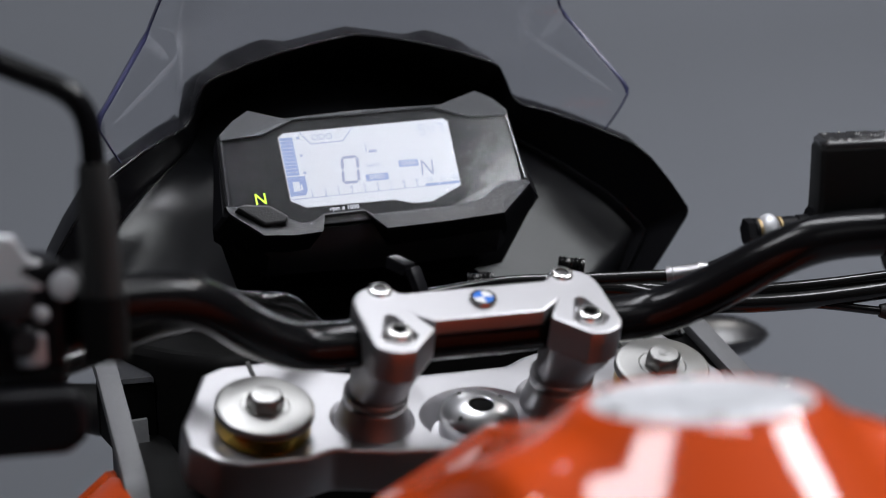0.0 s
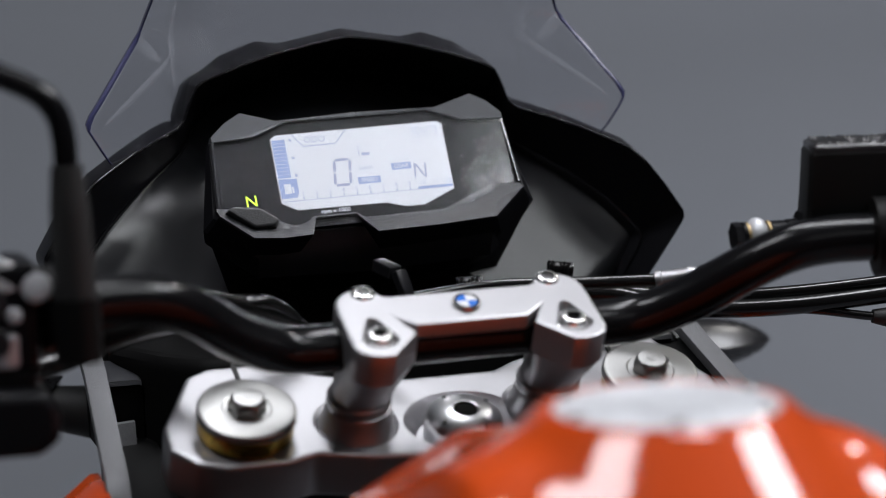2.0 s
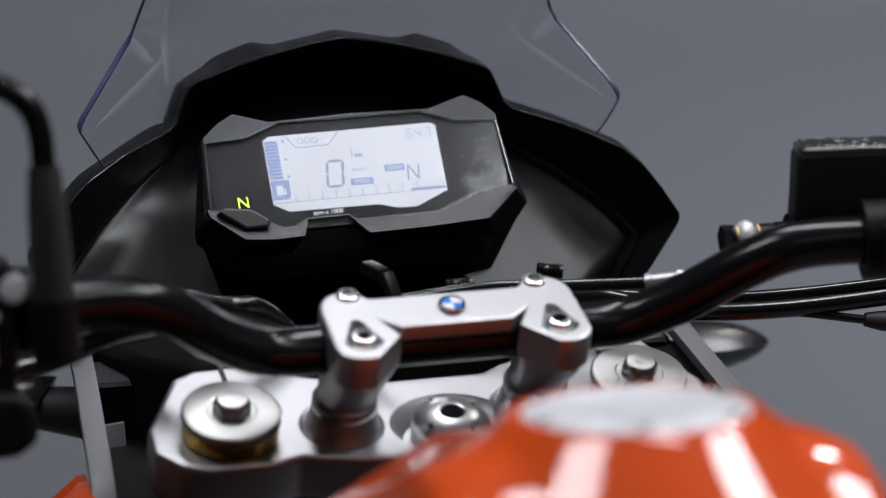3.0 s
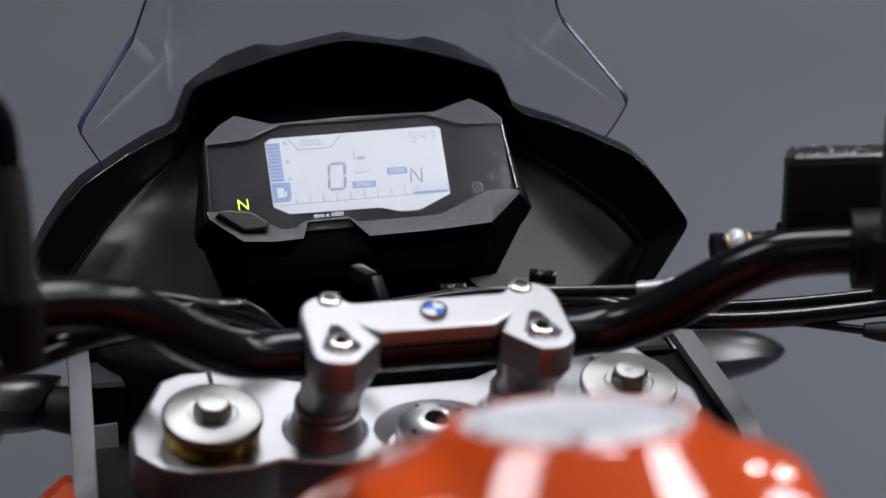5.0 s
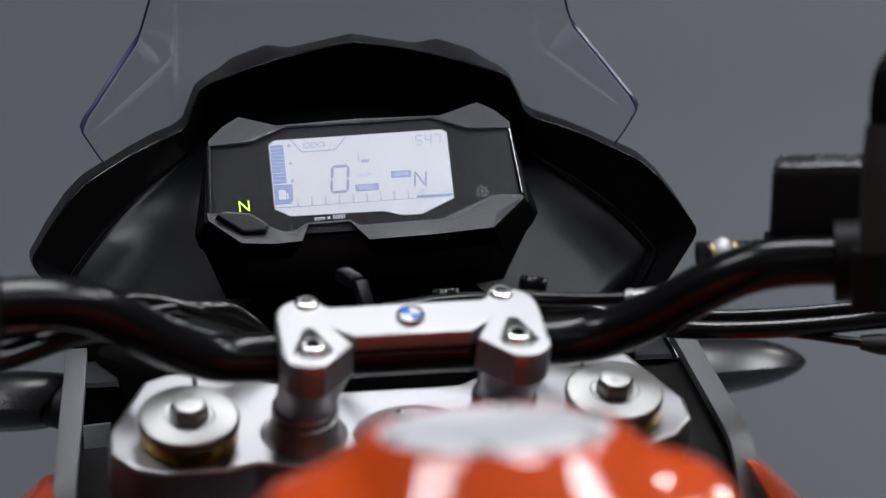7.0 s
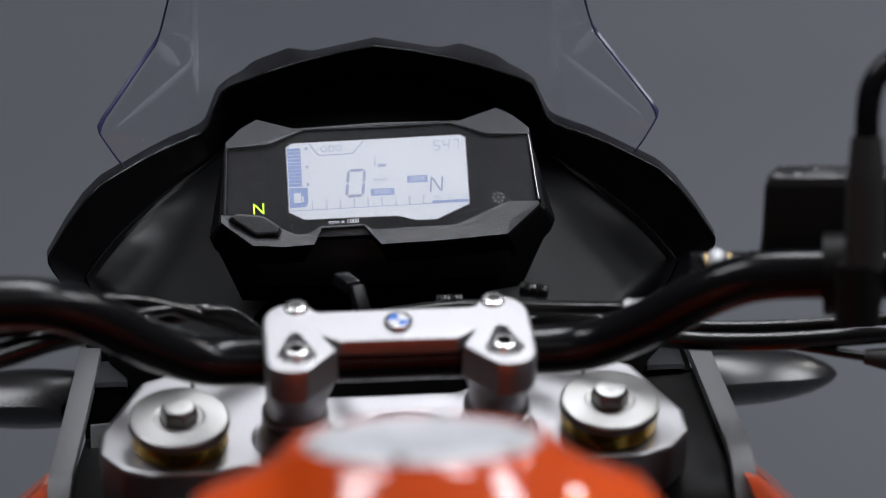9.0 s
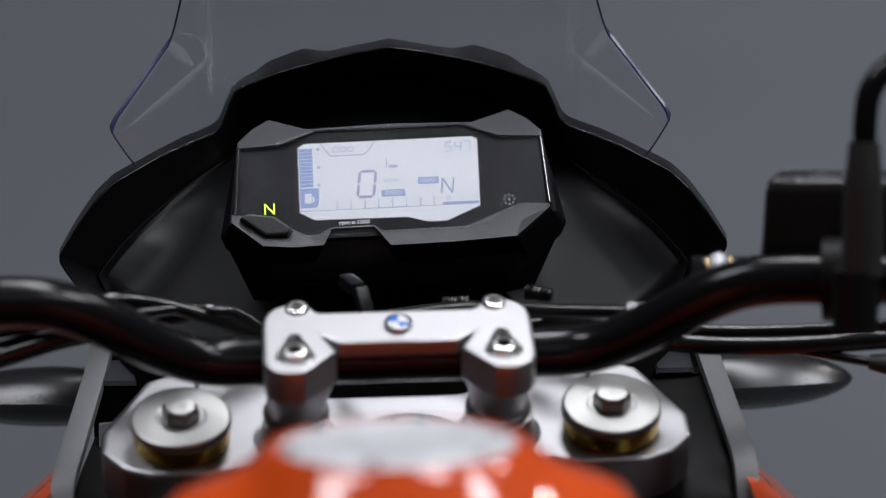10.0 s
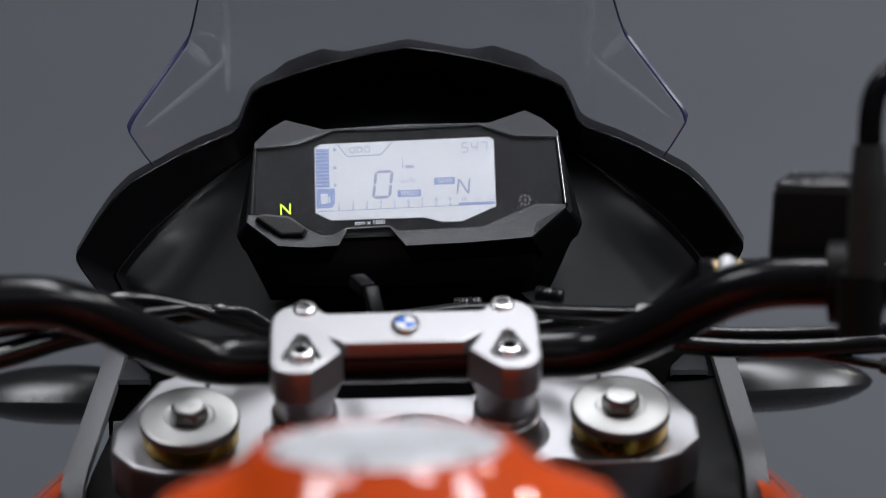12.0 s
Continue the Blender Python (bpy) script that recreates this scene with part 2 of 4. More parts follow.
def digit(ch, w, h, thick, lean=0.12):
    """A seven-segment figure, each segment a bar with pointed ends, lower left at the origin, in millimetres."""
    bars = []
    t, g = thick / 2, thick * 0.18
    ends = {"a": (0, h, w, h), "g": (0, h / 2, w, h / 2), "d": (0, 0, w, 0), "f": (0, h / 2, 0, h), "b": (w, h / 2, w, h),
            "e": (0, 0, 0, h / 2), "c": (w, 0, w, h / 2)}
    for s in SEGMENTS[ch]:
        x0, y0, x1, y1 = ends[s]
        if y0 == y1:
            pts = [(x0 + g, y0), (x0 + g + t, y0 + t), (x1 - g - t, y0 + t), (x1 - g, y0), (x1 - g - t, y0 - t), (x0 + g + t, y0 - t)]
        else:
            pts = [(x0, y0 + g), (x0 + t, y0 + g + t), (x0 + t, y1 - g - t), (x0, y1 - g), (x0 - t, y1 - g - t), (x0 - t, y0 + g + t)]
        bars.append(prism([(x + y * lean, y) for x, y in pts], 0, 0.15))
    return join(*bars)


# ---- the studio ----


def studio():
    prof = [(-3.2, 0.0), (2.2, 0.0), (2.9, 0.06), (3.35, 0.3), (3.62, 0.75), (3.7, 1.3), (3.7, 3.6)]
    prof = [(p.x, p.y) for p in smooth_path([(y, z, 0) for y, z in prof], 6)]
    inner = [[(x, y, z) for y, z in prof] for x in (-3.5, 3.5)]
    bm = loft(inner, caps=False, ring=False)
    me = part("ground", bm, GREYWALL, None, smooth=60)
    solid = me.modifiers.new("thickness", "SOLIDIFY")
    solid.thickness, solid.offset = 0.05, -1
    tagged(me, "seamless mid-grey painted studio floor curving up into backdrop", "backdrop", kind="structure")
    for name, dims in (("wall_south", (-3.5, 3.5, -3.3, -3.2, 0, 3.6)), ("wall_east", (3.5, 3.6, -3.3, 3.8, 0, 3.6)),
                       ("wall_west", (-3.6, -3.5, -3.3, 3.8, 0, 3.6))):
        w = part(name, box(*[d * 1000 for d in dims], bevel=0), DARKWALL, None, smooth=0)
        tagged(w, "plain dark painted studio wall behind the lights", "wall", kind="structure")
    c = part("ceiling", box(-3600, 3600, -3300, 3800, 3600, 3700, bevel=0), DARKWALL, None, smooth=0)
    tagged(c, "plain dark studio ceiling above the softboxes", "ceiling", kind="structure")


studio()

# ---- the motorcycle ----
bike = new("motorcycle")
bike.empty_display_size = 0.2
tagged(bike, "orange adventure motorcycle with black cockpit and silver triple clamp", "motorcycle")


def hex_head(r, low, high, u, v, turn=0.0, dome=0.8):
    """A hexagon bolt head with a chamfered crown."""
    def ring(rad, h):
        return [((u + rad * math.cos(math.pi * k / 3 + turn)) * MM, (v + rad * math.sin(math.pi * k / 3 + turn)) * MM, h * MM) for k in range(6)]
    return loft([ring(r, low), ring(r, high - dome), ring(r * 0.985, high - dome * 0.7), ring(r * 0.86, high), ring(r * 0.3, high + 0.15)])


def chamfered_hexagon(r, low, high, flare=0.0, turn=0.0):
    """A hexagon head whose crown is turned off to a round, domed face; about z, in millimetres."""
    n = 48

    def ring(rad, h, round_off):
        out = []
        for k in range(n):
            ang = 2 * math.pi * k / n
            flat = math.cos(math.pi / 6) / math.cos((ang + math.pi / 6) % (math.pi / 3) - math.pi / 6)
            a = rad * (flat * (1 - round_off) + 0.9 * round_off)
            out.append((a * math.cos(ang + turn) * MM, a * math.sin(ang + turn) * MM, h * MM))
        return out
    rings = [ring(r, low, 0), ring(r, high - 2.2, 0), ring(r * 0.98, high - 1.3, 0.5), ring(r * 0.93, high - 0.5, 1), ring(r * 0.84, high, 1), ring(r * 0.4, high + 0.25, 1)]
    if flare:
        rings = [ring(r + flare, low - 0.6, 1), ring(r + flare, low, 1)] + rings
    return loft(rings)


def socket_bolt(parent, m, r=5.6, high=4.2):
    """A pan-head screw with a hexagon socket, standing on z = 0 of m."""
    n = 36
    prof = [(r, 0), (r, 1.0), (r * 0.96, 1.4), (r * 0.90, 1.5), (r * 0.88, high * 0.5), (r * 0.84, high * 0.7), (r * 0.77, high * 0.86), (r * 0.68, high * 0.97), (r * 0.60, high)]
    bm = bmesh.new()
    rows = [[bm.verts.new((a * MM * math.cos(2 * math.pi * k / n), a * MM * math.sin(2 * math.pi * k / n), h * MM)) for k in range(n)] for a, h in prof]
    hexes = []
    for h in (high, high - 3.6):
        ring = []
        for k in range(n):
            ang = 2 * math.pi * k / n
            flat = math.cos(math.pi / 6) / math.cos((ang + math.pi / 6) % (math.pi / 3) - math.pi / 6)
            a = r * 0.54 * flat
            ring.append(bm.verts.new((a * MM * math.cos(ang), a * MM * math.sin(ang), h * MM)))
        hexes.append(ring)
    rows += hexes
    for p, q in zip(rows, rows[1:]):
        for i in range(n):
            bm.faces.new((p[i], p[(i + 1) % n], q[(i + 1) % n], q[i]))
    bm.faces.new(rows[-1])
    bm.faces.new(rows[0][::-1])
    ob = part("bolt", bm, CHROME, parent, "bright socket-head bolt", m=m, smooth=40)
    hexagon = [(r * 0.46 * math.cos(math.pi * k / 3), r * 0.46 * math.sin(math.pi * k / 3)) for k in range(6)]
    # black plug darkens the socket as shade would
    part("socket_shade", prism(hexagon, high - 3.2, high - 1.6), VOID, ob, "black plug painting shade in the hexagon socket", m=m)
    return ob


# -- triple clamp, fork tubes, caps --
def triple_clamp():
    half = [(0, 30), (31, 30), (42, 36), (62, 42), (80, 52), (106, 52), (117, 47), (128, 25), (136.5, 9), (136.5, -7), (126, -20), (114, -25),
            (84, -25), (70, -21), (44, -27), (16, -30), (0, -30)]
    dishes = [turned([(15, -21.5), (20.8, -16.6), (24, -13)], 48, s * 46.5, -1) for s in (-1, 1)]
    well = turned([(17, -27), (20, -21.5), (24.5, -14)], 56, 0, 0)
    well.transform(Matrix.Translation((5 * MM, -7 * MM, 0)) @ Matrix.Diagonal((1.3, 1, 1, 1)))
    plate = part("upper_yoke", cut(prism(mirrored(half), -42, -17, 2.8, 5), *dishes, well), ALU, bike, "silver painted aluminium upper fork yoke", m=FORK, smooth=35)
    # raised bosses round each tube and the pinch slots
    for s in (-1, 1):
        part("pinch_slot", box(s * 93 - 1.1, s * 93 + 1.1, 26, 52.6, -43, -16.2, 0.2), RUBBER, plate, "dark pinch slot", m=FORK)
        tube_leg = turned([(20.5, -820), (20.5, -40), (20.5, -6)], 40, s * 99.5, 0)
        part("fork_tube", tube_leg, GOLD, bike, "gold anodised fork tube", m=FORK)
        ring = turned([(22.4, -15), (22.4, -8.2), (21.5, -7.4)], 48, s * 99.5, 0)
        part("fork_collar", ring, GOLD, bike, "gold anodised collar under the fork cap", m=FORK)
        own = FORK @ pose(s * 0.0995, 0, 0)
        cap = part("fork_cap", turned([(22.4, -7.4), (23.2, -6.9), (23.2, -4.1), (22.9, -3.5), (22.2, -3.1), (21.4, -3.0), (11.8, -3.0), (11.0, -3.5), (8.0, -3.5)], 72),
                   SPUN, bike, "lathe-turned aluminium fork cap", at=own, smooth=30)
        part("cap_bolt", chamfered_hexagon(8.9, -4.2, 3.4, 0.0, 0.30 if s < 0 else 0.45), SPUN, cap, "bright hexagon preload bolt", smooth=28)
    nut = part("stem_nut", turned([(18.6, -28), (18.6, -17), (17.8, -15.2), (15.6, -13.4), (12.2, -11.6), (8.8, -10.6), (6.6, -10.2), (5.8, -10.6), (5.6, -17)], 56, 5, -7),
               POLISHED, bike, "polished domed steering stem nut", m=FORK)
    # black plug stands for the shade down the open bore
    part("bore_shade", turned([(5.5, -17), (5.5, -11.6)], 32, 5, -7), VOID, nut, "black plug for the shade inside the stem nut bore", m=FORK)
    for k in range(4):
        a = 0.5 + k * math.pi / 2
        part("dimple", turned([(1.2, -15.6), (1.2, -11.9)], 14, 5 + 13.8 * math.cos(a), -7 + 13.8 * math.sin(a)), RUBBER, nut, m=FORK)


triple_clamp()


# -- handlebar risers and clamp --
def bar_clamp():
    # plan of one end: round the front bolt, down the outer side, round to the inner point and the notch beside the bridge
    front = smooth_path([(36.5, 10.6), (39.5, 14.6), (44.5, 17.2), (50.5, 16.6), (56, 13.4), (59.6, 7.8), (60.6, 0)], 3)
    rear = smooth_path([(60.6, -26.6), (58.6, -31.6), (54, -35.2), (48.5, -36.4), (42.4, -35.8)], 3, 0.8)
    end = [*[(p.x, p.y) for p in front], *[(p.x, p.y) for p in rear], (28.0, -20.6)]
    half = [(0, 9.6), (34.6, 9.6), *end, (33.6, -9.2), (26.4, -14.8), (0, -14.8)]
    upper = prism(mirrored(half), 38.4, 46.2)
    rim = [e for e in upper.edges if all(v.co.z > 46 * MM for v in e.verts)]
    bmesh.ops.bevel(upper, geom=rim, offset=1.5 * MM, segments=2, profile=0.5, affect="EDGES", clamp_overlap=True)
    tools = []
    for s in (-1, 1):
        # pocket round the rear bolt, a rounded triangle
        tri = [(9.4 * math.cos(a), -1.4 + 9.0 * math.sin(a)) for a in np.linspace(math.radians(195), math.radians(345), 14)]
        tri += [(2.4, 12.6), (0, 13.8), (-2.4, 12.6)]
        tools.append(loft([[((s * 46.5 + x * g) * MM, (-20.0 + y * g) * MM, h * MM) for x, y in tri] for h, g in ((42.0, 0.84), (45.8, 0.98), (47.0, 1.06), (56, 1.06))]))
    top = part("bar_clamp", cut(upper, *tools), ALU, bike, "silver painted aluminium handlebar clamp", m=FORK, smooth=32)
    for s in (-1, 1):
        plan = [(s * x, y) for x, y in [(36, 7.5)] + end + [(33.2, -9.6)]]
        part("clamp_end", prism(plan, 29.6, 38.6), ALU, top, m=FORK, smooth=32)
        part("bolt_ledge", turned([(7.8, 30), (7.8, 41.4), (7.0, 42.4)], 32, s * 45.0, 11.6), ALU, top, m=FORK)
        socket_bolt(top, FORK @ pose(s * 0.0450, 0.0128, 0.0420), 6.8, 5.8)
        socket_bolt(top, FORK @ pose(s * 0.0465, -0.0214, 0.0422), 7.4, 6.2)
        # lower half: block under the bar, tapering to a round neck
        n = 56
        centre = Vector((47.0, -10))

        def ring(h, f, rad, cu, cv, grow=1.0):
            """Between the clamp's plan (f = 1) and a circle (f = 0)."""
            out = []
            for k in range(n):
                way = Vector((math.cos(2 * math.pi * k / n), math.sin(2 * math.pi * k / n)))
                poly = [Vector(p) - centre for p in [(36, 7.5)] + end + [(33.2, -9.6)]]
                reach = 0.0
                for p, q in zip(poly, poly[1:] + poly[:1]):
                    e = q - p
                    den = way.x * e.y - way.y * e.x
                    if abs(den) > 1e-9:
                        t, u = (p.x * e.y - p.y * e.x) / den, (p.x * way.y - p.y * way.x) / den
                        if t > 0 and -1e-6 <= u <= 1 + 1e-6:
                            reach = max(reach, t)
                a = centre + way * (reach - 0.7) * grow
                b = Vector((cu, cv)) + way * rad
                c = a * f + b * (1 - f)
                out.append((s * c.x * MM, c.y * MM, h * MM))
            return out
        riser = loft([ring(0.2, 0, 12.2, 46.5, -3), ring(1.4, 0.05, 13.4, 46.5, -3), ring(8, 0.18, 13.4, 46.5, -4), ring(15, 0.42, 13.0, 46.5, -6), ring(22, 0.72, 12.6, 46.5, -8, 0.99), ring(28.2, 0.97, 12.6, 46.5, -9), ring(29.2, 0.95, 12.6, 46.5, -9, 0.985)])
        part("riser", riser, ALU, bike, "silver painted handlebar riser", m=FORK, smooth=40)
        neck = turned([(18.4, -19), (18.1, -16.6), (17.4, -14.6), (16.4, -11.4), (15.7, -8.0), (15.4, -5.8), (15.2, -5.4), (14.2, -5.0), (13.9, -4.7), (13.9, -3.6), (14.2, -3.2), (15.1, -2.8),
                       (15.3, -2.4), (15.3, -0.4), (15.0, 0.0), (14.2, 0.5), (13.0, 4.0), (12.6, 15.0)], 56, s * 46.5, -2)
        part("riser_neck", neck, ALU, bike, "turned neck of the handlebar riser", m=FORK, smooth=40)
    # round badge: plain quarters in blue and white inside a silver ring
    badge = part("badge", turned([(6.6, 46.0), (6.6, 47.6), (6.2, 48.2), (5.0, 48.4), (4.9, 48.1)], 48, 0.5, -2.5), CHROME, bike,
                 "round silver badge with blue and white quarters", m=FORK)
    part("badge_ring", turned([(6.1, 47.6), (6.1, 48.5), (5.0, 48.6), (4.9, 48.0)], 40, 0.5, -2.5), GLOSS, badge, "black ring", m=FORK)
    for k in range(4):
        pts = [(0.5, -2.5)] + [(0.5 + 4.8 * math.cos(a), -2.5 + 4.8 * math.sin(a)) for a in np.linspace(k * math.pi / 2, (k + 1) * math.pi / 2, 10)]
        part("badge_quarter", prism(pts, 47.9, 48.35), (WHITE, BLUE)[k % 2], badge, m=FORK)


bar_clamp()

# -- handlebar with its controls --
BAR_HALF = [(0, -0.0164, 1.0752), (0.030, -0.0164, 1.0752), (0.060, -0.0165, 1.0751), (0.076, -0.0164, 1.0750), (0.090, -0.0190, 1.0769), (0.112, -0.0328, 1.0879), (0.130, -0.0462, 1.1005),
            (0.148, -0.056, 1.1098), (0.166, -0.060, 1.1128), (0.19, -0.066, 1.1132), (0.26, -0.085, 1.1135), (0.36, -0.112, 1.1135)]


def bar_point(x):
    xs = [p[0] for p in BAR_HALF]
    s = -1 if x < 0 else 1
    return Vector((x, float(np.interp(abs(x), xs, [p[1] for p in BAR_HALF])), float(np.interp(abs(x), xs, [p[2] for p in BAR_HALF]))))


def handlebar():
    pts = [(-x, y, z) for x, y, z in reversed(BAR_HALF[1:])] + BAR_HALF
    line = np.array([tuple(p) for p in smooth_path(pts, 24)])
    run = np.concatenate([[0], np.cumsum(np.linalg.norm(np.diff(line, axis=0), axis=1))])
    even = np.arange(0, run[-1], 0.002)
    line = np.stack([np.interp(even, run, line[:, k]) for k in range(3)], 1)
    for _ in range(20):                                 # bends of even radius
        line[1:-1] = (line[:-2] + 2 * line[1:-1] + line[2:]) / 4
    bar = part("handlebar", tube([Vector(p) for p in line[::2]], 0.0112, 40, 1), BAR, bike, "satin black painted tubular handlebar", smooth=60)
    for s in (-1, 1):
        g = [bar_point(s * x) for x in (0.262, 0.36)]
        part("grip", tube([g[0], (g[0] + g[1]) / 2, g[1]], 0.0165, 28, 6), RUBBER, bar, "black rubber grip", smooth=60)
    return bar


bar = handlebar()


def along(x, off=(0, 0, 0)):
    return bar_point(x) + Vector(off)


def mirror(s):
    """Mirror stem with its rubber boot; the head stays out of view."""
    foot = Vector((s * 0.1935 + (0.003 if s > 0 else 0), -0.098, 1.120))
    boot = part("mirror_boot", tube([foot, foot + Vector((s * 0.0005, 0.0, 0.03)), foot + Vector((s * 0.001, 0.0, 0.057))], 0.006, 24, 8,
                                    radii=[0.0088, 0.0086, 0.0082, 0.0066]), RUBBER, bike, "ribbed black rubber mirror boot", smooth=60)
    stem = part("mirror_stem", tube([foot + Vector((s * 0.001, 0, 0.055)), foot + Vector((s * 0.0015, 0, 0.068)), foot + Vector((s * 0.004, 0.001, 0.079)),
                                     foot + Vector((s * 0.012, 0.002, 0.088)), foot + Vector((s * 0.03, 0.004, 0.097)), foot + Vector((s * 0.075, 0.006, 0.118)),
                                     foot + Vector((s * 0.11, 0.006, 0.134))], 0.0052, 20, 8), BAR, bike, "black painted bent mirror stem", smooth=60)
    n = 28
    c = foot + Vector((s * 0.16, 0.012, 0.165))
    loops = []
    for f, d in ((0.3, 0.03), (0.8, 0.022), (0.98, 0.01), (1.0, 0.0), (0.97, -0.003), (0.94, -0.003)):
        loops.append([c + Vector((0.066 * f * math.copysign(abs(math.cos(a)) ** 0.7, math.cos(a)), d, 0.042 * f * math.copysign(abs(math.sin(a)) ** 0.7, math.sin(a))))
                      for a in [2 * math.pi * k / n for k in range(n)]])
    head = part("mirror_housing", loft(loops), SATIN, bike, "black plastic mirror housing", smooth=50)
    glass = loft([[c + Vector((0.062 * math.copysign(abs(math.cos(a)) ** 0.7, math.cos(a)), y, 0.039 * math.copysign(abs(math.sin(a)) ** 0.7, math.sin(a))))
                   for a in [2 * math.pi * k / n for k in range(n)]] for y in (-0.001, -0.0042)])
    part("mirror_glass", glass, CHROME, head, "silvered mirror glass")


mirror(-1)
mirror(1)


def lever_perch(s):
    """Clamp round the bar that carries lever, mirror and master cylinder."""
    a, b = along(s * 0.186), along(s * 0.206)
    perch = part("lever_perch", tube([a, (a + b) / 2, b], 0.0185, 28, 3), CAST, bike, "black cast lever perch clamped on the bar", smooth=50)
    post = Vector((s * 0.1935, -0.098, 1.095))
    part("mirror_socket", tube([post, post + Vector((0, 0, 0.013)), post + Vector((0, 0, 0.027))], 0.0098, 22, 3), CAST, perch)
    arm = along(s * 0.196)
    part("perch_arm", join(box(-8, 8, -34, 4, -9, 9, 2)), CAST, perch, m=Matrix.Translation(arm))
    for dz in (0.019, -0.0135):
        m = Matrix.Translation(along(s * 0.196, (0, -0.021, dz))) @ pose(0, 0, 0, 80)
        bolt = socket_bolt(perch, m, 4.2, 4)
    lev = [along(s * 0.20, (0, 0.035, -0.010)), along(s * 0.25, (0, 0.05, -0.012)), along(s * 0.32, (0, 0.055, -0.014)), along(s * 0.36, (0, 0.058, -0.014))]
    part("lever", tube(lev, 0.0068, 16, 6), BAR, perch, "black painted hand lever", smooth=60)
    return perch


perch_l = lever_perch(-1)
perch_r = lever_perch(1)


def brake_cylinder():
    """Master cylinder, its square reservoir with a pebbled lid, and the banjo fitting."""
    base = pose(0.2042, -0.0405, 1.1185, 0, 0, -17)

    def ring(grow, h):
        half = [(36, -17), (38, -14), (38, 15), (34, 19)]
        return [((x + math.copysign(1, x) * grow) * MM, (y + math.copysign(1, y) * grow * 0.5) * MM, h * MM) for x, y in half + [(-x, y) for x, y in reversed(half)]]
    res = part("brake_reservoir", bevelled(loft([ring(1.8, 0), ring(0.8, 12), ring(-0.4, 31.4), ring(-0.9, 32.6), ring(-2.0, 33.2)]), 0.4 * MM), CAST, bike, "square black brake fluid reservoir", m=base)
    lid = loft([ring(-1.4, 33.0), ring(-1.4, 35.2), ring(-2.0, 36.0), ring(-3.4, 36.5)])
    rnd = random.Random(4)
    rows = [[((-34.6 + 69.2 * i / 84) * MM, (-14.6 + 31 * j / 40) * MM, (36.2 + rnd.uniform(0, 1.5) * (0 < i < 84 and 0 < j < 40)) * MM) for i in range(85)] for j in range(41)]
    part("reservoir_lid", join(lid, loft(rows, caps=False, ring=False)), LID, res, "pebble-grained black lid", m=base, smooth=60)
    body = part("master_cylinder", tube([Vector((0.166, -0.026, 1.1124)), Vector((0.19, -0.028, 1.1124)), Vector((0.24, -0.032, 1.1126))], 0.0098, 26, 4), SATIN, bike,
                "black brake master cylinder", smooth=50)
    way = Vector((1, -0.06, 0.02)).normalized()
    start = Vector((0.1345, -0.0205, 1.1112))
    m = Matrix.Translation(start) @ way.to_track_quat("Z", "Y").to_matrix().to_4x4()
    part("banjo_bolt", hex_head(7.0, 0, 4.6, 0, 0, 0.2), SATIN, body, "black hexagon banjo bolt", m=m)
    part("bolt_flange", turned([(6.6, 4.4), (6.6, 6.0)], 32), SATIN, body, m=m)
    part("copper_seal", turned([(6.3, 6.0), (6.3, 7.3)], 32), COPPER, body, "copper sealing washer", m=m)
    n = 30
    eye_loops = [[((8.2 * math.sin(t)) * math.cos(2 * math.pi * k / n) * MM, 8.2 * math.sin(t) * math.sin(2 * math.pi * k / n) * MM, (12.0 - 5.6 * math.cos(t)) * MM)
                  for k in range(n)] for t in np.linspace(0.55, math.pi - 0.55, 12)]
    part("banjo_eye", loft(eye_loops), CAPGREY, body, "bright round banjo fitting", m=m)
    part("copper_seal", turned([(6.3, 16.6), (6.3, 17.8)], 32), COPPER, body, "copper sealing washer", m=m)
    part("cylinder_neck", turned([(6.0, 17.8), (6.0, 24.6), (5.4, 25.0), (5.4, 26.4), (6.2, 26.8), (6.2, 34)], 32), SATIN, body, m=m)


LID = shader("pebbled_black_lid", (0.014, 0.014, 0.015), 0.26, grain=0.3, scale=900, bump=0.1, stain=0.03, spec=0.4)
brake_cylinder()


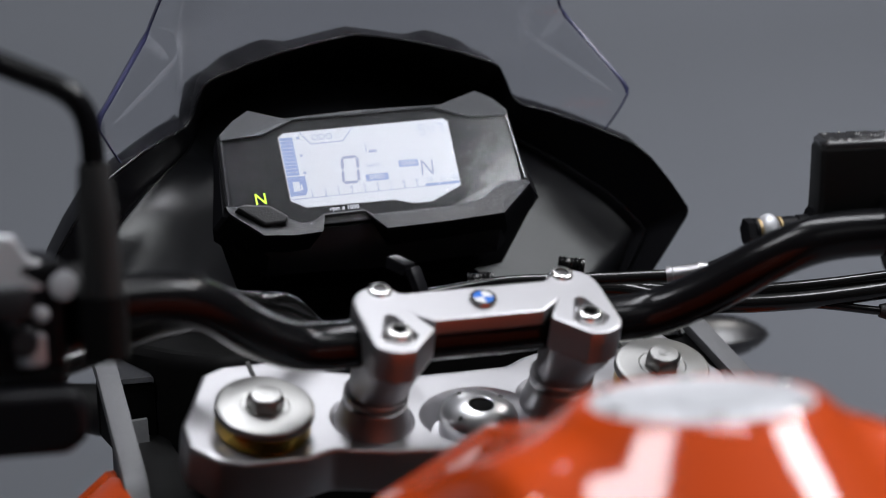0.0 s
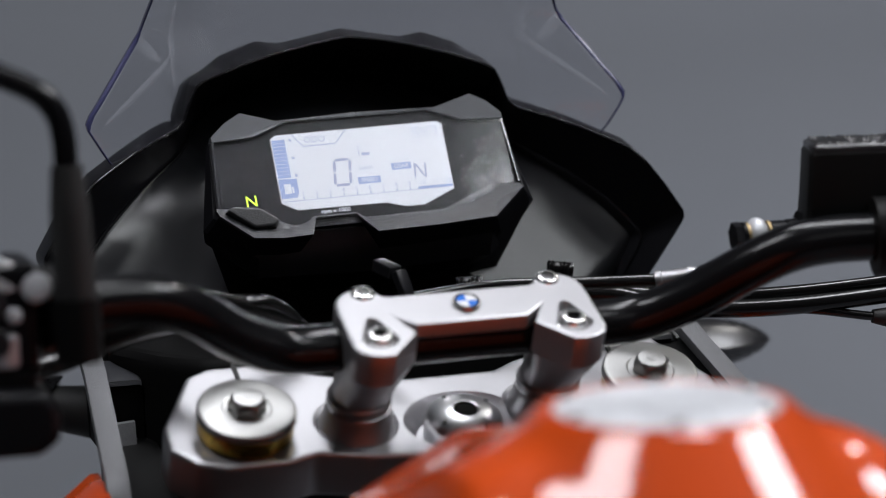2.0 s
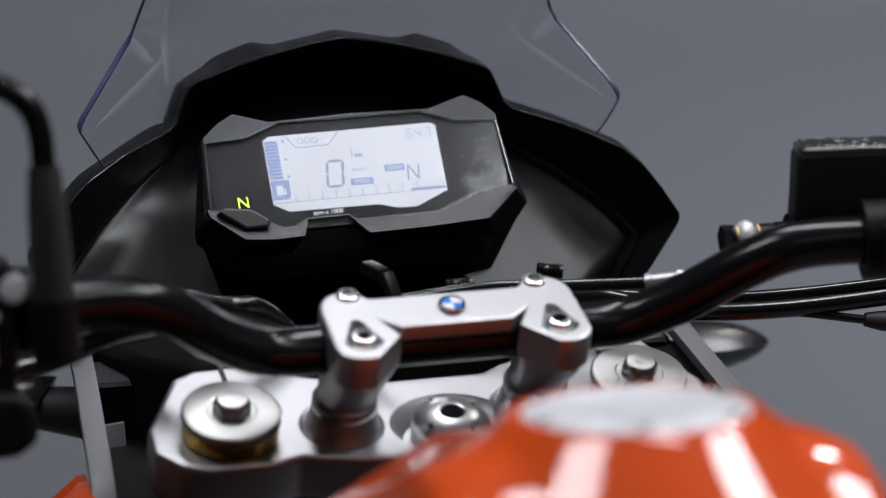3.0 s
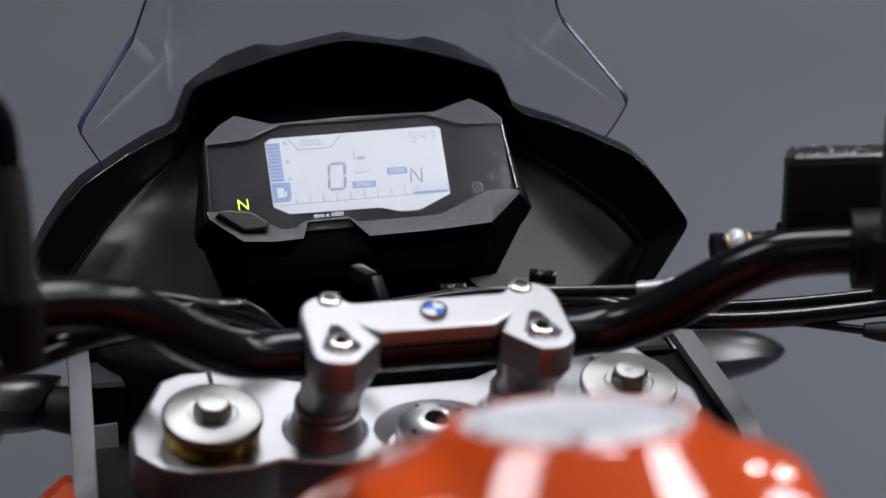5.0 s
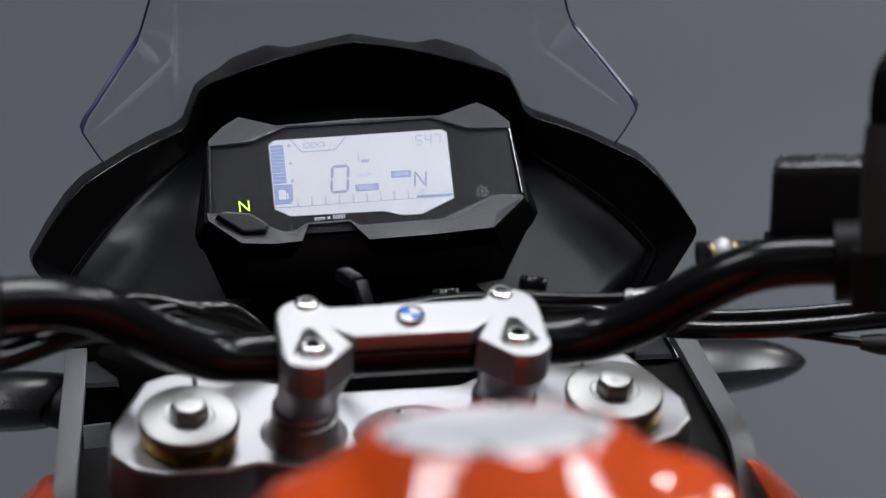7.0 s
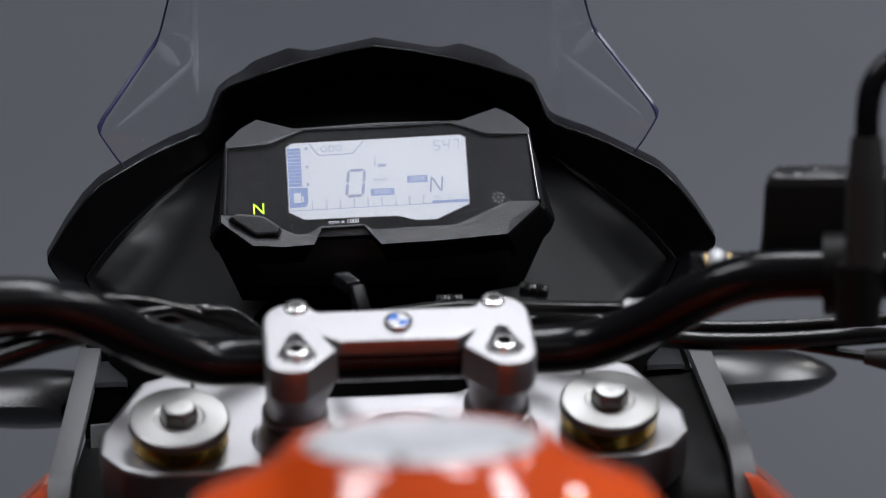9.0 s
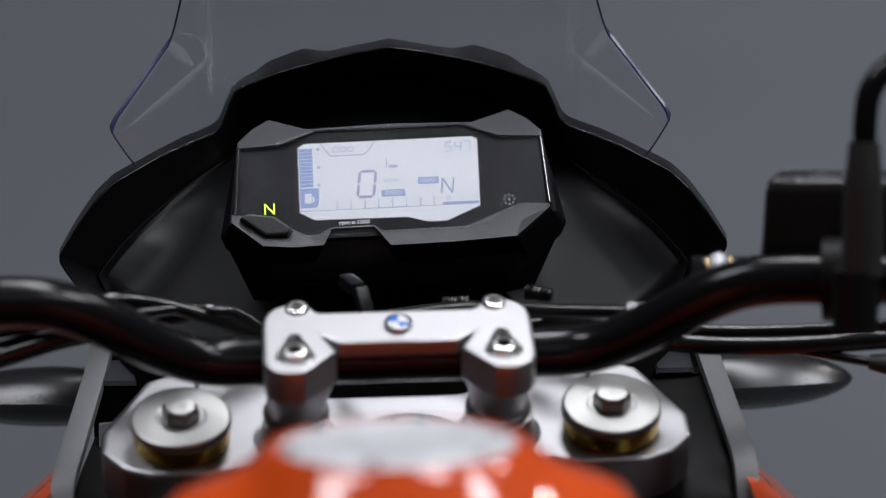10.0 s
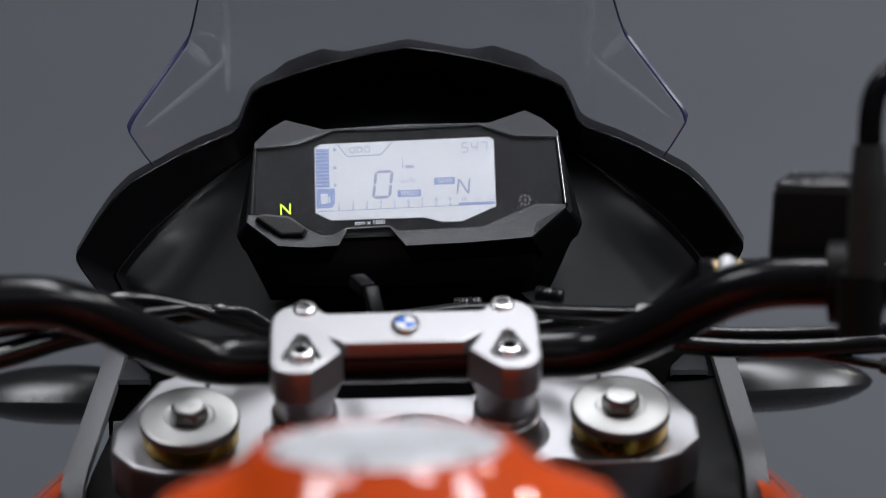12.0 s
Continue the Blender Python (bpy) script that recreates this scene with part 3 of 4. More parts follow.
def left_switchgear():
    """Switch block and clutch perch on the left of the bar."""
    c = along(-0.232)
    block = part("switch_block", prism([(-24, -19), (22, -19), (24, -12), (24, 14), (18, 20), (-20, 20), (-24, 12)], -22, 24, 3.5, 3), SATIN, bike,
                 "black plastic handlebar switch block", m=Matrix.Translation(c))
    part("rocker_switch", box(-12, 8, -27, -18, 2, 15, 2.2), TEXTURED, block, "grey rocker switch", m=Matrix.Translation(c))
    part("horn_button", turned([(6.5, 0), (6.5, 4), (5.2, 5.5)], 28), TEXTURED, block, "round grey horn button", m=Matrix.Translation(c + Vector((0.004, -0.019, -0.008))) @ pose(0, 0, 0, 90))
    for x, z, r, mat in ((-0.2090, 1.1262, 6.4, CAPGREY), (-0.2190, 1.1150, 3.6, CAPGREY), (-0.2310, 1.1125, 3.6, STRAP)):
        m = Matrix.Translation((x, -0.0925, z)) @ pose(0, 0, 0, 78, 0, -8)
        part("adjuster_knob", turned([(r * 0.8, -6), (r, 0), (r, 4), (r * 0.86, 6), (r * 0.4, 6.6)], 30), mat, block, "bright metal adjuster knob", m=m)
    pivot = prism([(-17, -2), (10, -2), (10, 9), (2, 13), (-3, 22), (-17, 24)], -9, 9, 2.2, 3)
    part("lever_pivot", pivot, CAPGREY, block, "silver clutch lever pivot", m=Matrix.Translation((-0.2260, -0.088, 1.1265)) @ pose(0, 0, 0, 84, 0, 4))
    part("cable_stop", turned([(7.6, -7), (8.2, -6), (8.2, 5.5), (7.2, 6.8), (3, 7.2)], 30), CAPGREY, block, "bright cable stop", m=Matrix.Translation((-0.2245, -0.0915, 1.1015)))
    low = [(-34, -13), (20, -15), (29, -9), (30, 4), (24, 13), (-34, 15)]
    part("horn_housing", prism(low, -20, 20, 5, 3), SATIN, block, "black lower switch housing", m=Matrix.Translation((-0.2330, -0.088, 1.0725)) @ pose(0, 0, 0, 90))
    part("stop_bracket", box(-18, 12, -6, 22, -16, -7, 2), SATIN, block, m=Matrix.Translation((-0.2230, -0.0915, 1.0990)))


left_switchgear()


# -- hoses and cables --
def hoses():
    def hose(name, pts, r, label, mat=HOSE, m=None):
        return part(name, tube([Vector(p) for p in pts], r, 16, 8), mat, bike, label, smooth=60, m=m)
    # right: throttle cable with silver ferrule
    hose("throttle_cable", [(0.0, 0.06, 1.081), (0.036, 0.045, 1.0862), (0.081, 0.030, 1.0862), (0.110, 0.018, 1.0868)], 0.0033, "black sheathed throttle cable")
    f0, f1 = Vector((0.110, 0.018, 1.0868)), Vector((0.1295, 0.0095, 1.0898))
    m = Matrix.Translation(f0) @ (f1 - f0).to_track_quat("Z", "Y").to_matrix().to_4x4()
    part("cable_ferrule", turned([(4.6, 0), (4.8, 0.6), (4.8, 3), (4.2, 3.5), (4.2, 15), (4.5, 15.6), (4.5, 17), (3.0, 22)], 28), ALU, bike, "bright crimped cable ferrule", m=m)
    hose("throttle_cable", [f1, (0.150, 0.0, 1.0990), (0.178, -0.020, 1.1085), (0.225, -0.045, 1.1120)], 0.0036, "black sheathed throttle cable")
    hose("brake_hose", [(0.05, 0.06, 1.072), (0.09, 0.045, 1.078), (0.13, 0.03, 1.0698), (0.18, 0.022, 1.0677), (0.235, 0.012, 1.0712), (0.28, 0.0, 1.076)], 0.0046,
         "thick black brake hose")
    hose("wire_loom", [(0.09, 0.05, 1.079), (0.14, 0.032, 1.0747), (0.19, 0.025, 1.0742), (0.24, 0.012, 1.0782), (0.29, 0.0, 1.083)], 0.0030, "thin black wire loom")
    lead = hose("switch_lead", [(0.15, 0.035, 1.068), (0.19, 0.02, 1.0655), (0.222, 0.012, 1.0605), (0.245, 0.008, 1.058)], 0.0022, "thin black switch lead")
    plug = [Vector((0.222, 0.012, 1.0605)), Vector((0.236, 0.0095, 1.0588)), Vector((0.255, 0.006, 1.056))]
    part("plug_boot", tube(plug, 0.0046, 16, 4, radii=[0.0034, 0.0052, 0.0046, 0.0054]), RUBBER, lead, "ribbed black rubber plug boot")
    # left: looped looms behind the bar
    hose("wire_loom", [(-0.178, 0.008, 1.094), (-0.150, 0.010, 1.0985), (-0.128, 0.016, 1.1000), (-0.108, 0.026, 1.0955), (-0.085, 0.036, 1.0865), (-0.06, 0.05, 1.074)], 0.0036,
         "black taped wire loom behind the bar")
    hose("clutch_cable", [(-0.19, 0.0, 1.088), (-0.155, 0.006, 1.0915), (-0.125, 0.016, 1.0925), (-0.098, 0.030, 1.0925), (-0.082, 0.042, 1.087), (-0.065, 0.055, 1.076)], 0.0030,
         "black clutch cable behind the bar")
    hose("wire_loom", [(-0.125, 0.03, 1.084), (-0.10, 0.034, 1.088), (-0.084, 0.036, 1.090), (-0.07, 0.044, 1.084), (-0.052, 0.058, 1.066)], 0.0036, "black taped wire loom behind the bar")
    hose("clutch_hose", [(-0.30, -0.06, 1.078), (-0.24, -0.03, 1.0755), (-0.19, 0.0, 1.0765), (-0.152, 0.02, 1.0835), (-0.12, 0.04, 1.084)], 0.0062, "thick black hose under the bar")
    # connectors under the instrument
    stem = [Vector((-0.0215, 0.0465, 1.1015)), Vector((-0.0160, 0.0350, 1.0985)), Vector((-0.0120, 0.0290, 1.0870))]

    def slab(a, b, wide, thick):
        m = Matrix.Translation((a + b) / 2) @ (b - a).to_track_quat("Y", "Z").to_matrix().to_4x4()
        h = (b - a).length / 2 / MM
        bm = box(-wide / 2, wide / 2, -h, h, -thick / 2, thick / 2, 1.0)
        bm.transform(m)
        return bm
    peg = part("cable_clip", slab(stem[0], stem[1], 7.5, 6.0), SATIN, bike, "black plastic cable clip under the instrument")
    part("clip_tongue", slab(stem[1] + Vector((0.001, -0.001, 0.001)), stem[2], 7.0, 4.5), SATIN, peg)
    for c, way in ((Vector((0.032, 0.070, 1.0845)), Vector((1, -0.25, 0.05))), (Vector((0.0700, 0.0430, 1.0925)), Vector((1, -0.35, -0.12)))):
        way.normalize()
        pts = [c + way * d for d in np.linspace(-0.0065, 0.0065, 15)]
        part("corrugated_sleeve", tube(pts, 0.005, 20, 2, radii=[0.0038 + 0.0003 * math.sin(k * 2.3) if k % 2 else 0.0031 for k in range(15)]), HOSE, bike, "short corrugated black cable sleeve", smooth=60)


hoses()


# -- instrument --
def instrument():
    dial = part("instrument", loft([
        [(x * MM, y * MM, h * MM) for x, y in pts] for pts, h in (
            (mirrored([(0, 24), (40, 24), (52, 26), (60, 18), (66, -10), (48, -44), (0, -46)]), -46),
            (mirrored([(0, 31), (42, 31), (60, 32), (78, 22), (86, -24), (62, -46), (0, -48)]), -20),
            (mirrored([(0, 32), (42, 32), (60, 34), (79, 24), (88, -22), (62, -40), (0, -40)]), -9),
            (mirrored([(0, 32), (42, 32), (60, 35), (78.5, 25), (83, -18), (62, -30), (0, -30)]), -3.2))]),
        SATIN, bike, "black plastic instrument with lit LCD panel", m=DIAL, smooth=28)
    # black face plate under the clear cover
    face = [(-76.5, 22.5), (-61.7, 23.2), (-41.5, 30), (37.5, 30.6), (55.5, 23), (76, 22.2), (78.8, -16), (66, -29), (-64, -29), (-80, -15)]
    part("dial_face", prism(face, -4, -0.6, 0.3), FACE, dial, m=DIAL)
    # lit panel
    panel = [(-46.9, 21.5), (-43.8, 23.6), (42, 23.9), (44.6, 22.2), (44.2, -14.6), (27, -22.2), (17, -22.1), (7.5, -19.2), (-39.4, -18.8), (-47, -14.3)]
    part("lcd_panel", prism(panel, -0.7, -0.2), LCD, dial, "lit pale blue-white LCD panel", m=DIAL)
    bez = [(x * 1.012, y * 1.02) for x, y in panel]
    part("lcd_edge", prism(bez, -0.7, -0.4), FAINT, dial, m=DIAL)

    def mark(name, bm, x, y, mat=INK, lift=-2.0, label=""):
        return part(name, bm, mat, dial, label, m=DIAL @ pose(x * MM, y * MM, (lift + 1.82) * MM), smooth=0)
    mark("speed_digit", digit("0", 8.2, 14.2, 1.5), -17.6, -7.3)
    mark("odometer_digit", digit("5", 3.1, 5.4, 0.55), 28.0, 15.9, INK_SOFT)
    mark("odometer_digit", digit("4", 3.1, 5.4, 0.55), 32.8, 15.9, INK_SOFT)
    mark("odometer_digit", digit("7", 3.1, 5.4, 0.55), 37.6, 15.9, INK_SOFT)
    mark("clock_digit", digit("1", 0.3, 6.0, 0.6, 0.05), -2.6, 8.4, INK_SOFT)
    mark("unit_bar", prism([(0, 0), (4.2, 0), (4.2, 1.7), (0, 1.7)], 0, 0.12), -0.8, 8.2, INK_SOFT)
    mark("odometer_word", lettering("ODO", 4.8), -24.0, 19.6, INK_SOFT)
    # trapezium line round the word
    for a, b in (((-35.5, 23.4), (-30.6, 16.2)), ((-30.6, 16.2), (-13.4, 16.4)), ((-13.4, 16.4), (-7.0, 23.6))):
        w = Vector((b[0] - a[0], b[1] - a[1])).normalized() * 0.28
        mark("frame_line", prism([(a[0] - w.y, a[1] + w.x), (b[0] - w.y, b[1] + w.x), (b[0] + w.y, b[1] - w.x), (a[0] + w.y, a[1] - w.x)], 0, 0.12), 0, 0, INK_SOFT)
    mark("unit_word", lettering("km/h", 3.7), 0.0, 1.2, INK_SOFT)
    mark("speed_box", prism([(-6, -1.9), (6, -1.9), (6, 1.9), (-6, 1.9)], 0, 0.1), 0.7, -5.8, BLUEBAR)
    mark("speed_word", lettering("SPEED", 3.2), 0.7, -5.8, LCD, -1.88)
    mark("gear_box", prism([(-5.2, -1.9), (5.2, -1.9), (5.2, 1.9), (-5.2, 1.9)], 0, 0.1), 18.8, 0.4, BLUEBAR)
    mark("gear_word", lettering("GEAR", 3.2), 18.8, 0.4, LCD, -1.88)
    strokes = [prism([(0, 0), (0.9, 0), (1.9, 8.4), (1.0, 8.4)], 0, 0.12), prism([(5.6, 0), (6.5, 0), (7.5, 8.4), (6.6, 8.4)], 0, 0.12),
               prism([(1.5, 7.6), (2.3, 8.0), (6.0, 0.8), (5.2, 0.4)], 0, 0.12)]
    mark("gear_letter", join(*strokes), 24.6, -7.2)
    for k in range(12):
        x = -35.2 + 7.05 * k
        mark("scale_number", lettering(str(k + 1), 3.4), x, -10.2 + 0.01 * k, INK_SOFT)
        mark("scale_tick", prism([(-0.35, 0), (0.35, 0), (0.35, 1.7), (-0.35, 1.7)], 0, 0.12), x, -13.6, INK_SOFT)
    mark("scale_line", prism([(-46.5, 0), (44.0, 0.4), (44.0, 0.75), (-46.5, 0.35)], 0, 0.12), 0, -14.1, INK_SOFT)
    mark("red_zone_bar", prism([(25.5, 0), (44, 0), (44, 1.3), (25.5, 1.3)], 0, 0.12), 0, -13.4, BLUEBAR)
    for k in range(11):
        mark("fuel_bar", prism([(-46.6, 0), (-39.8, 0), (-39.8, 1.72), (-46.6, 1.72)], 0, 0.12), 0, -0.6 + 1.98 * k, BLUEBAR)
    mark("fuel_box", prism([(-46.7, -12.2), (-38.6, -12.0), (-37.2, -9.5), (-37.2, -1.4), (-46.7, -1.2)], 0, 0.1), 0, 0, BLUEBAR)
    pump = join(prism([(0, 0), (3.6, 0), (3.6, 5.4), (0, 5.4)], 0, 0.1), prism([(3.9, 0.4), (4.9, 0.4), (4.9, 3.6), (3.9, 3.6)], 0, 0.1))
    mark("pump_symbol", pump, -44.4, -9.6, LCD, -1.88)
    for y in (19.5, 9.4, -0.4):
        mark("gauge_letter_bar", prism([(0, 0), (1.5, 0), (1.5, 1.6), (0, 1.6)], 0, 0.1), -37.6, y, INK_SOFT)
    # printing and lamps on the black face
    mark("neutral_lamp", lettering("N", 8.6), -62.4, -11.9, LAMP_N, -2.4, "lit yellow-green neutral letter")
    mark("dial_print", lettering("rpm x 1000", 3.3), -19.8, -20.9, PRINT, -2.38, "small white print")
    for k in range(8):
        a = k * math.pi / 4
        mark("unlit_lamp", turned([(0.62, 0), (0.62, 0.1)], 10), 59.3 + 2.6 * math.cos(a), -12.0 + 2.6 * math.sin(a), FAINT, -2.38)
    mark("unlit_lamp", turned([(0.7, 0), (0.7, 0.1)], 10), 59.3, -12.0, FAINT, -2.38)
    for x, y in ((-71, 9), (-64, 12), (-71, 0), (-63, 2), (-71, -9)):
        mark("unlit_lamp", prism([(-2.2, -1.2), (2.2, -1.2), (2.2, 1.2), (-2.2, 1.2)], 0, 0.08), x, y, UNLIT, -2.38)
    # clear cover, its sides turned down
    cover = [(-77.5, 23.0), (-61.7, 23.6), (-41.5, 30.3), (37.5, 30.9), (55.5, 23.4), (77, 22.6), (79.2, -15.5), (67, -28.5), (-65, -28.5), (-80.8, -14.8)]
    upper, lower = cover[:6], [cover[9], cover[8], cover[7], cover[6]]
    sheet = []
    for x in np.linspace(-77.4, 76.9, 49):
        roll = -0.0011 * max(0, abs(x) - 44) ** 2
        top, low = (float(np.interp(x, [p[0] for p in e], [p[1] for p in e])) for e in (upper, lower))
        sheet.append([(x * MM, y * MM, (h + roll) * MM) for y, h in ((top, 1.9), (low, 1.9), (low, 1.3), (top, 1.3))])
    lens = part("clear_cover", loft(sheet), LENS, dial, "clear glossy instrument cover", m=DIAL)
    lens.visible_shadow = False
    for s in (-1, 1):
        strip = []
        for x, y in ((76.2, 22.4), (78.6, -14.6)):
            arc = [(x + 0.5 + 1.7 * math.sin(a), 0.85 - 1.7 * (1 - math.cos(a))) for a in np.linspace(0, math.pi / 2, 7)]
            strip.append([(s * u * MM, y * MM, h * MM) for u, h in [(x + 0.5, -9), *arc, (x + 2.2, -9)]])
        part("cover_edge", loft(strip), EDGE, dial, "bright polished cover edge", m=DIAL)
    # upper trim with two raised corners
    def brow(s):
        pts = [(0, 32.9), (42.5, 32.9), (61.5, 37.0), (70, 32.6), (77.8, 26.4), (77.8, 22.2), (55.5, 23.2), (37.5, 30.7), (0, 30.4)]
        base = [(s * x * MM, y * MM, -4 * MM) for x, y in pts]
        lift = [0.6, 0.6, 5.0, 4.0, 1.2, 1.0, 1.8, 0.6, 0.6]
        top = [(s * x * MM, (y - (1.0 if 0 < k < 5 else 0)) * MM, z * MM) for k, ((x, y), z) in enumerate(zip(pts, lift))]
        return bevelled(loft([base, top]), 0.5 * MM, segments=2)
    for s in (-1, 1):
        part("upper_trim", brow(s), TRIM, dial, "grained dark grey trim", m=DIAL, smooth=25)
    # lower lip with its notch: top edge follows the face, front edge stands proud
    lip_in = [(-81.5, -14.2), (-65, -16.4), (-44, -27.2), (-38, -27.0), (-31.6, -23.4), (-10.0, -23.2), (-5.6, -26.4), (37, -26), (64.2, -14.6), (79.5, -15.4)]
    lip_out = [(-81.5, -21.5), (-66, -35.0), (-50, -36.5), (-35.5, -36.0), (-31.2, -24.6), (-9.8, -24.4), (-1.8, -37.6), (30, -37.2), (61.5, -35.6), (79.0, -20.4)]
    inner = [(x * MM, y * MM, (0.4 if k not in (4, 5) else 0.5) * MM) for k, (x, y) in enumerate(lip_in)]
    mid = [(x * MM, (0.45 * y + 0.55 * z) * MM, (3.6 if k not in (4, 5) else 0.9) * MM) for k, ((x, y), (_, z)) in enumerate(zip(lip_in, lip_out))]
    outer = [(x * MM, y * MM, (7.2 if k not in (4, 5) else 1.2) * MM) for k, (x, y) in enumerate(lip_out)]
    under = [(x * (1.09 if x > 0 else 1.06) * MM, (y * 1.02 - 2) * MM, -9 * MM) for k, (x, y) in enumerate(lip_out)]
    back = [(x * 0.9 * MM, (min(y, -34) - 10) * MM, -42 * MM) for x, y in lip_out]
    for row, dx in ((under, 3.0), (back, 11.0)):        # the notch widens downwards
        for k, way in ((3, -1), (4, -1), (5, 1), (6, 1)):
            row[k] = (row[k][0] + way * dx * MM, row[k][1], row[k][2])
    turn_in = [toward(a, b, 0.10) for a, b in zip(outer, under)]
    lip = loft([[(x * MM, y * MM, -3 * MM) for x, y in lip_in], inner, mid, outer, turn_in], caps=False, ring=False)
    part("lower_lip", bevelled(lip, 0.5 * MM, 20), TEXTURED, dial, "grained grey-black lower lip", m=DIAL, smooth=22)
    part("lower_shell", loft([turn_in, under, back], caps=False, ring=False), SATIN, dial, "black lower shell with a notch", m=DIAL, smooth=22)
    # push button on the lip
    btn = [(-77.5, -18.4), (-73.5, -16.4), (-60, -18.4), (-51.5, -25.2), (-53.5, -29.0), (-64.5, -29.4)]
    part("button_well", prism([(x * 1.03 + 2, y * 1.03 + 0.6) for x, y in btn], 1, 4.6, 0.8), RUBBER, dial, m=DIAL @ pose(0, 0, 0, 0, 0, 0))
    part("push_button", prism(btn, 1, 7.0, 1.6, 3), MATTE, dial, "black push button", m=DIAL)
    # rear bump above the housing
    part("rear_cap", prism([(-36, 30), (10, 30), (12, 37), (-34, 37)], -30, -9, 2), SATIN, dial, m=DIAL)


UNLIT = shader("hidden_lamp_print", (0.009, 0.009, 0.010), 0.4, grain=0.05, spec=0.15)
EDGE = shader("polished_cover_edge", (0.03, 0.03, 0.033), 0.2, metal=0.0, grain=0.03, coat=1.0)
instrument()


# -- fairing --
# half stations from the brow's middle to the lower corner: lip, outer edge, inner edge of the well (mm, main frame)
STATIONS = [
    ((0, 184.5, 1200.2), (0, 205, 1203.2), (0, 250, 1178)),
    ((17, 185.3, 1197.6), (17, 205, 1200.0), (17, 249, 1176)),
    ((30, 186, 1194.9), (33, 206, 1197.0), (30, 247, 1173)),
    ((40, 186.4, 1192.3), (45, 207, 1198.6), (40, 245, 1170)),
    ((57, 187, 1187.6), (63, 208, 1192.4), (56, 242, 1165)),
    ((64, 187.4, 1185.2), (70.5, 208, 1187.0), (63, 240, 1162)),
    ((75.5, 188, 1181.2), (78.8, 208, 1183.0), (72, 236, 1156)),
    ((80.5, 188.2, 1178.0), (83.6, 208, 1179.0), (76, 233, 1152)),
    ((84.5, 188.8, 1169.5), (87.4, 207, 1170.6), (79, 229, 1147)),
    ((87.6, 189.2, 1161.2), (90.6, 206, 1163.2), (83, 222, 1143)),
    ((92, 186.5, 1157.2), (94.5, 203, 1160.2), (88, 213, 1139.6)),
    ((104, 178, 1153.6), (105.5, 195, 1156.6), (101.5, 203, 1131.2)),
    ((119, 166.8, 1147.8), (120.5, 184, 1150.4), (116, 191, 1121.2)),
    ((141, 150.2, 1137.0), (142.5, 168, 1139.6), (134, 177, 1106.5)),
    ((150, 146.8, 1128.6), (152, 166, 1130.8), (142.5, 172, 1097.6)),
    ((159.5, 145.8, 1116.2), (161.5, 165, 1117.8), (148.5, 169.2, 1090.5)),
    ((169.0, 145, 1101.6), (171.0, 164, 1102.0), (150.8, 168.4, 1087.2)),
    ((169.3, 145.2, 1097.6), (171.2, 164, 1097.8), (151, 168.4, 1085.6)),
    ((167.5, 146.5, 1093.5), (169.4, 164, 1093.0), (150.4, 168.5, 1083.6)),
    ((156, 150, 1075), (157.6, 166, 1073), (145.5, 169.4, 1073.5)),
    ((140, 156, 1050), (141.5, 172, 1048), (133, 174, 1049)),
]


def shell_rows(pick):
    """A full row from its half, left to right."""
    half = [tuple(p) for p in smooth_path([pick(*s) for s in STATIONS], 4, 0.28)]
    full = [(-x, y, z) for x, y, z in reversed(half) if x > 0.01] + half
    return [tuple(c * MM for c in p) for p in full]


def shifted(a, dx, dy, dz):
    return (a[0] + dx * (a[0] / 170), a[1] + dy, a[2] + dz)


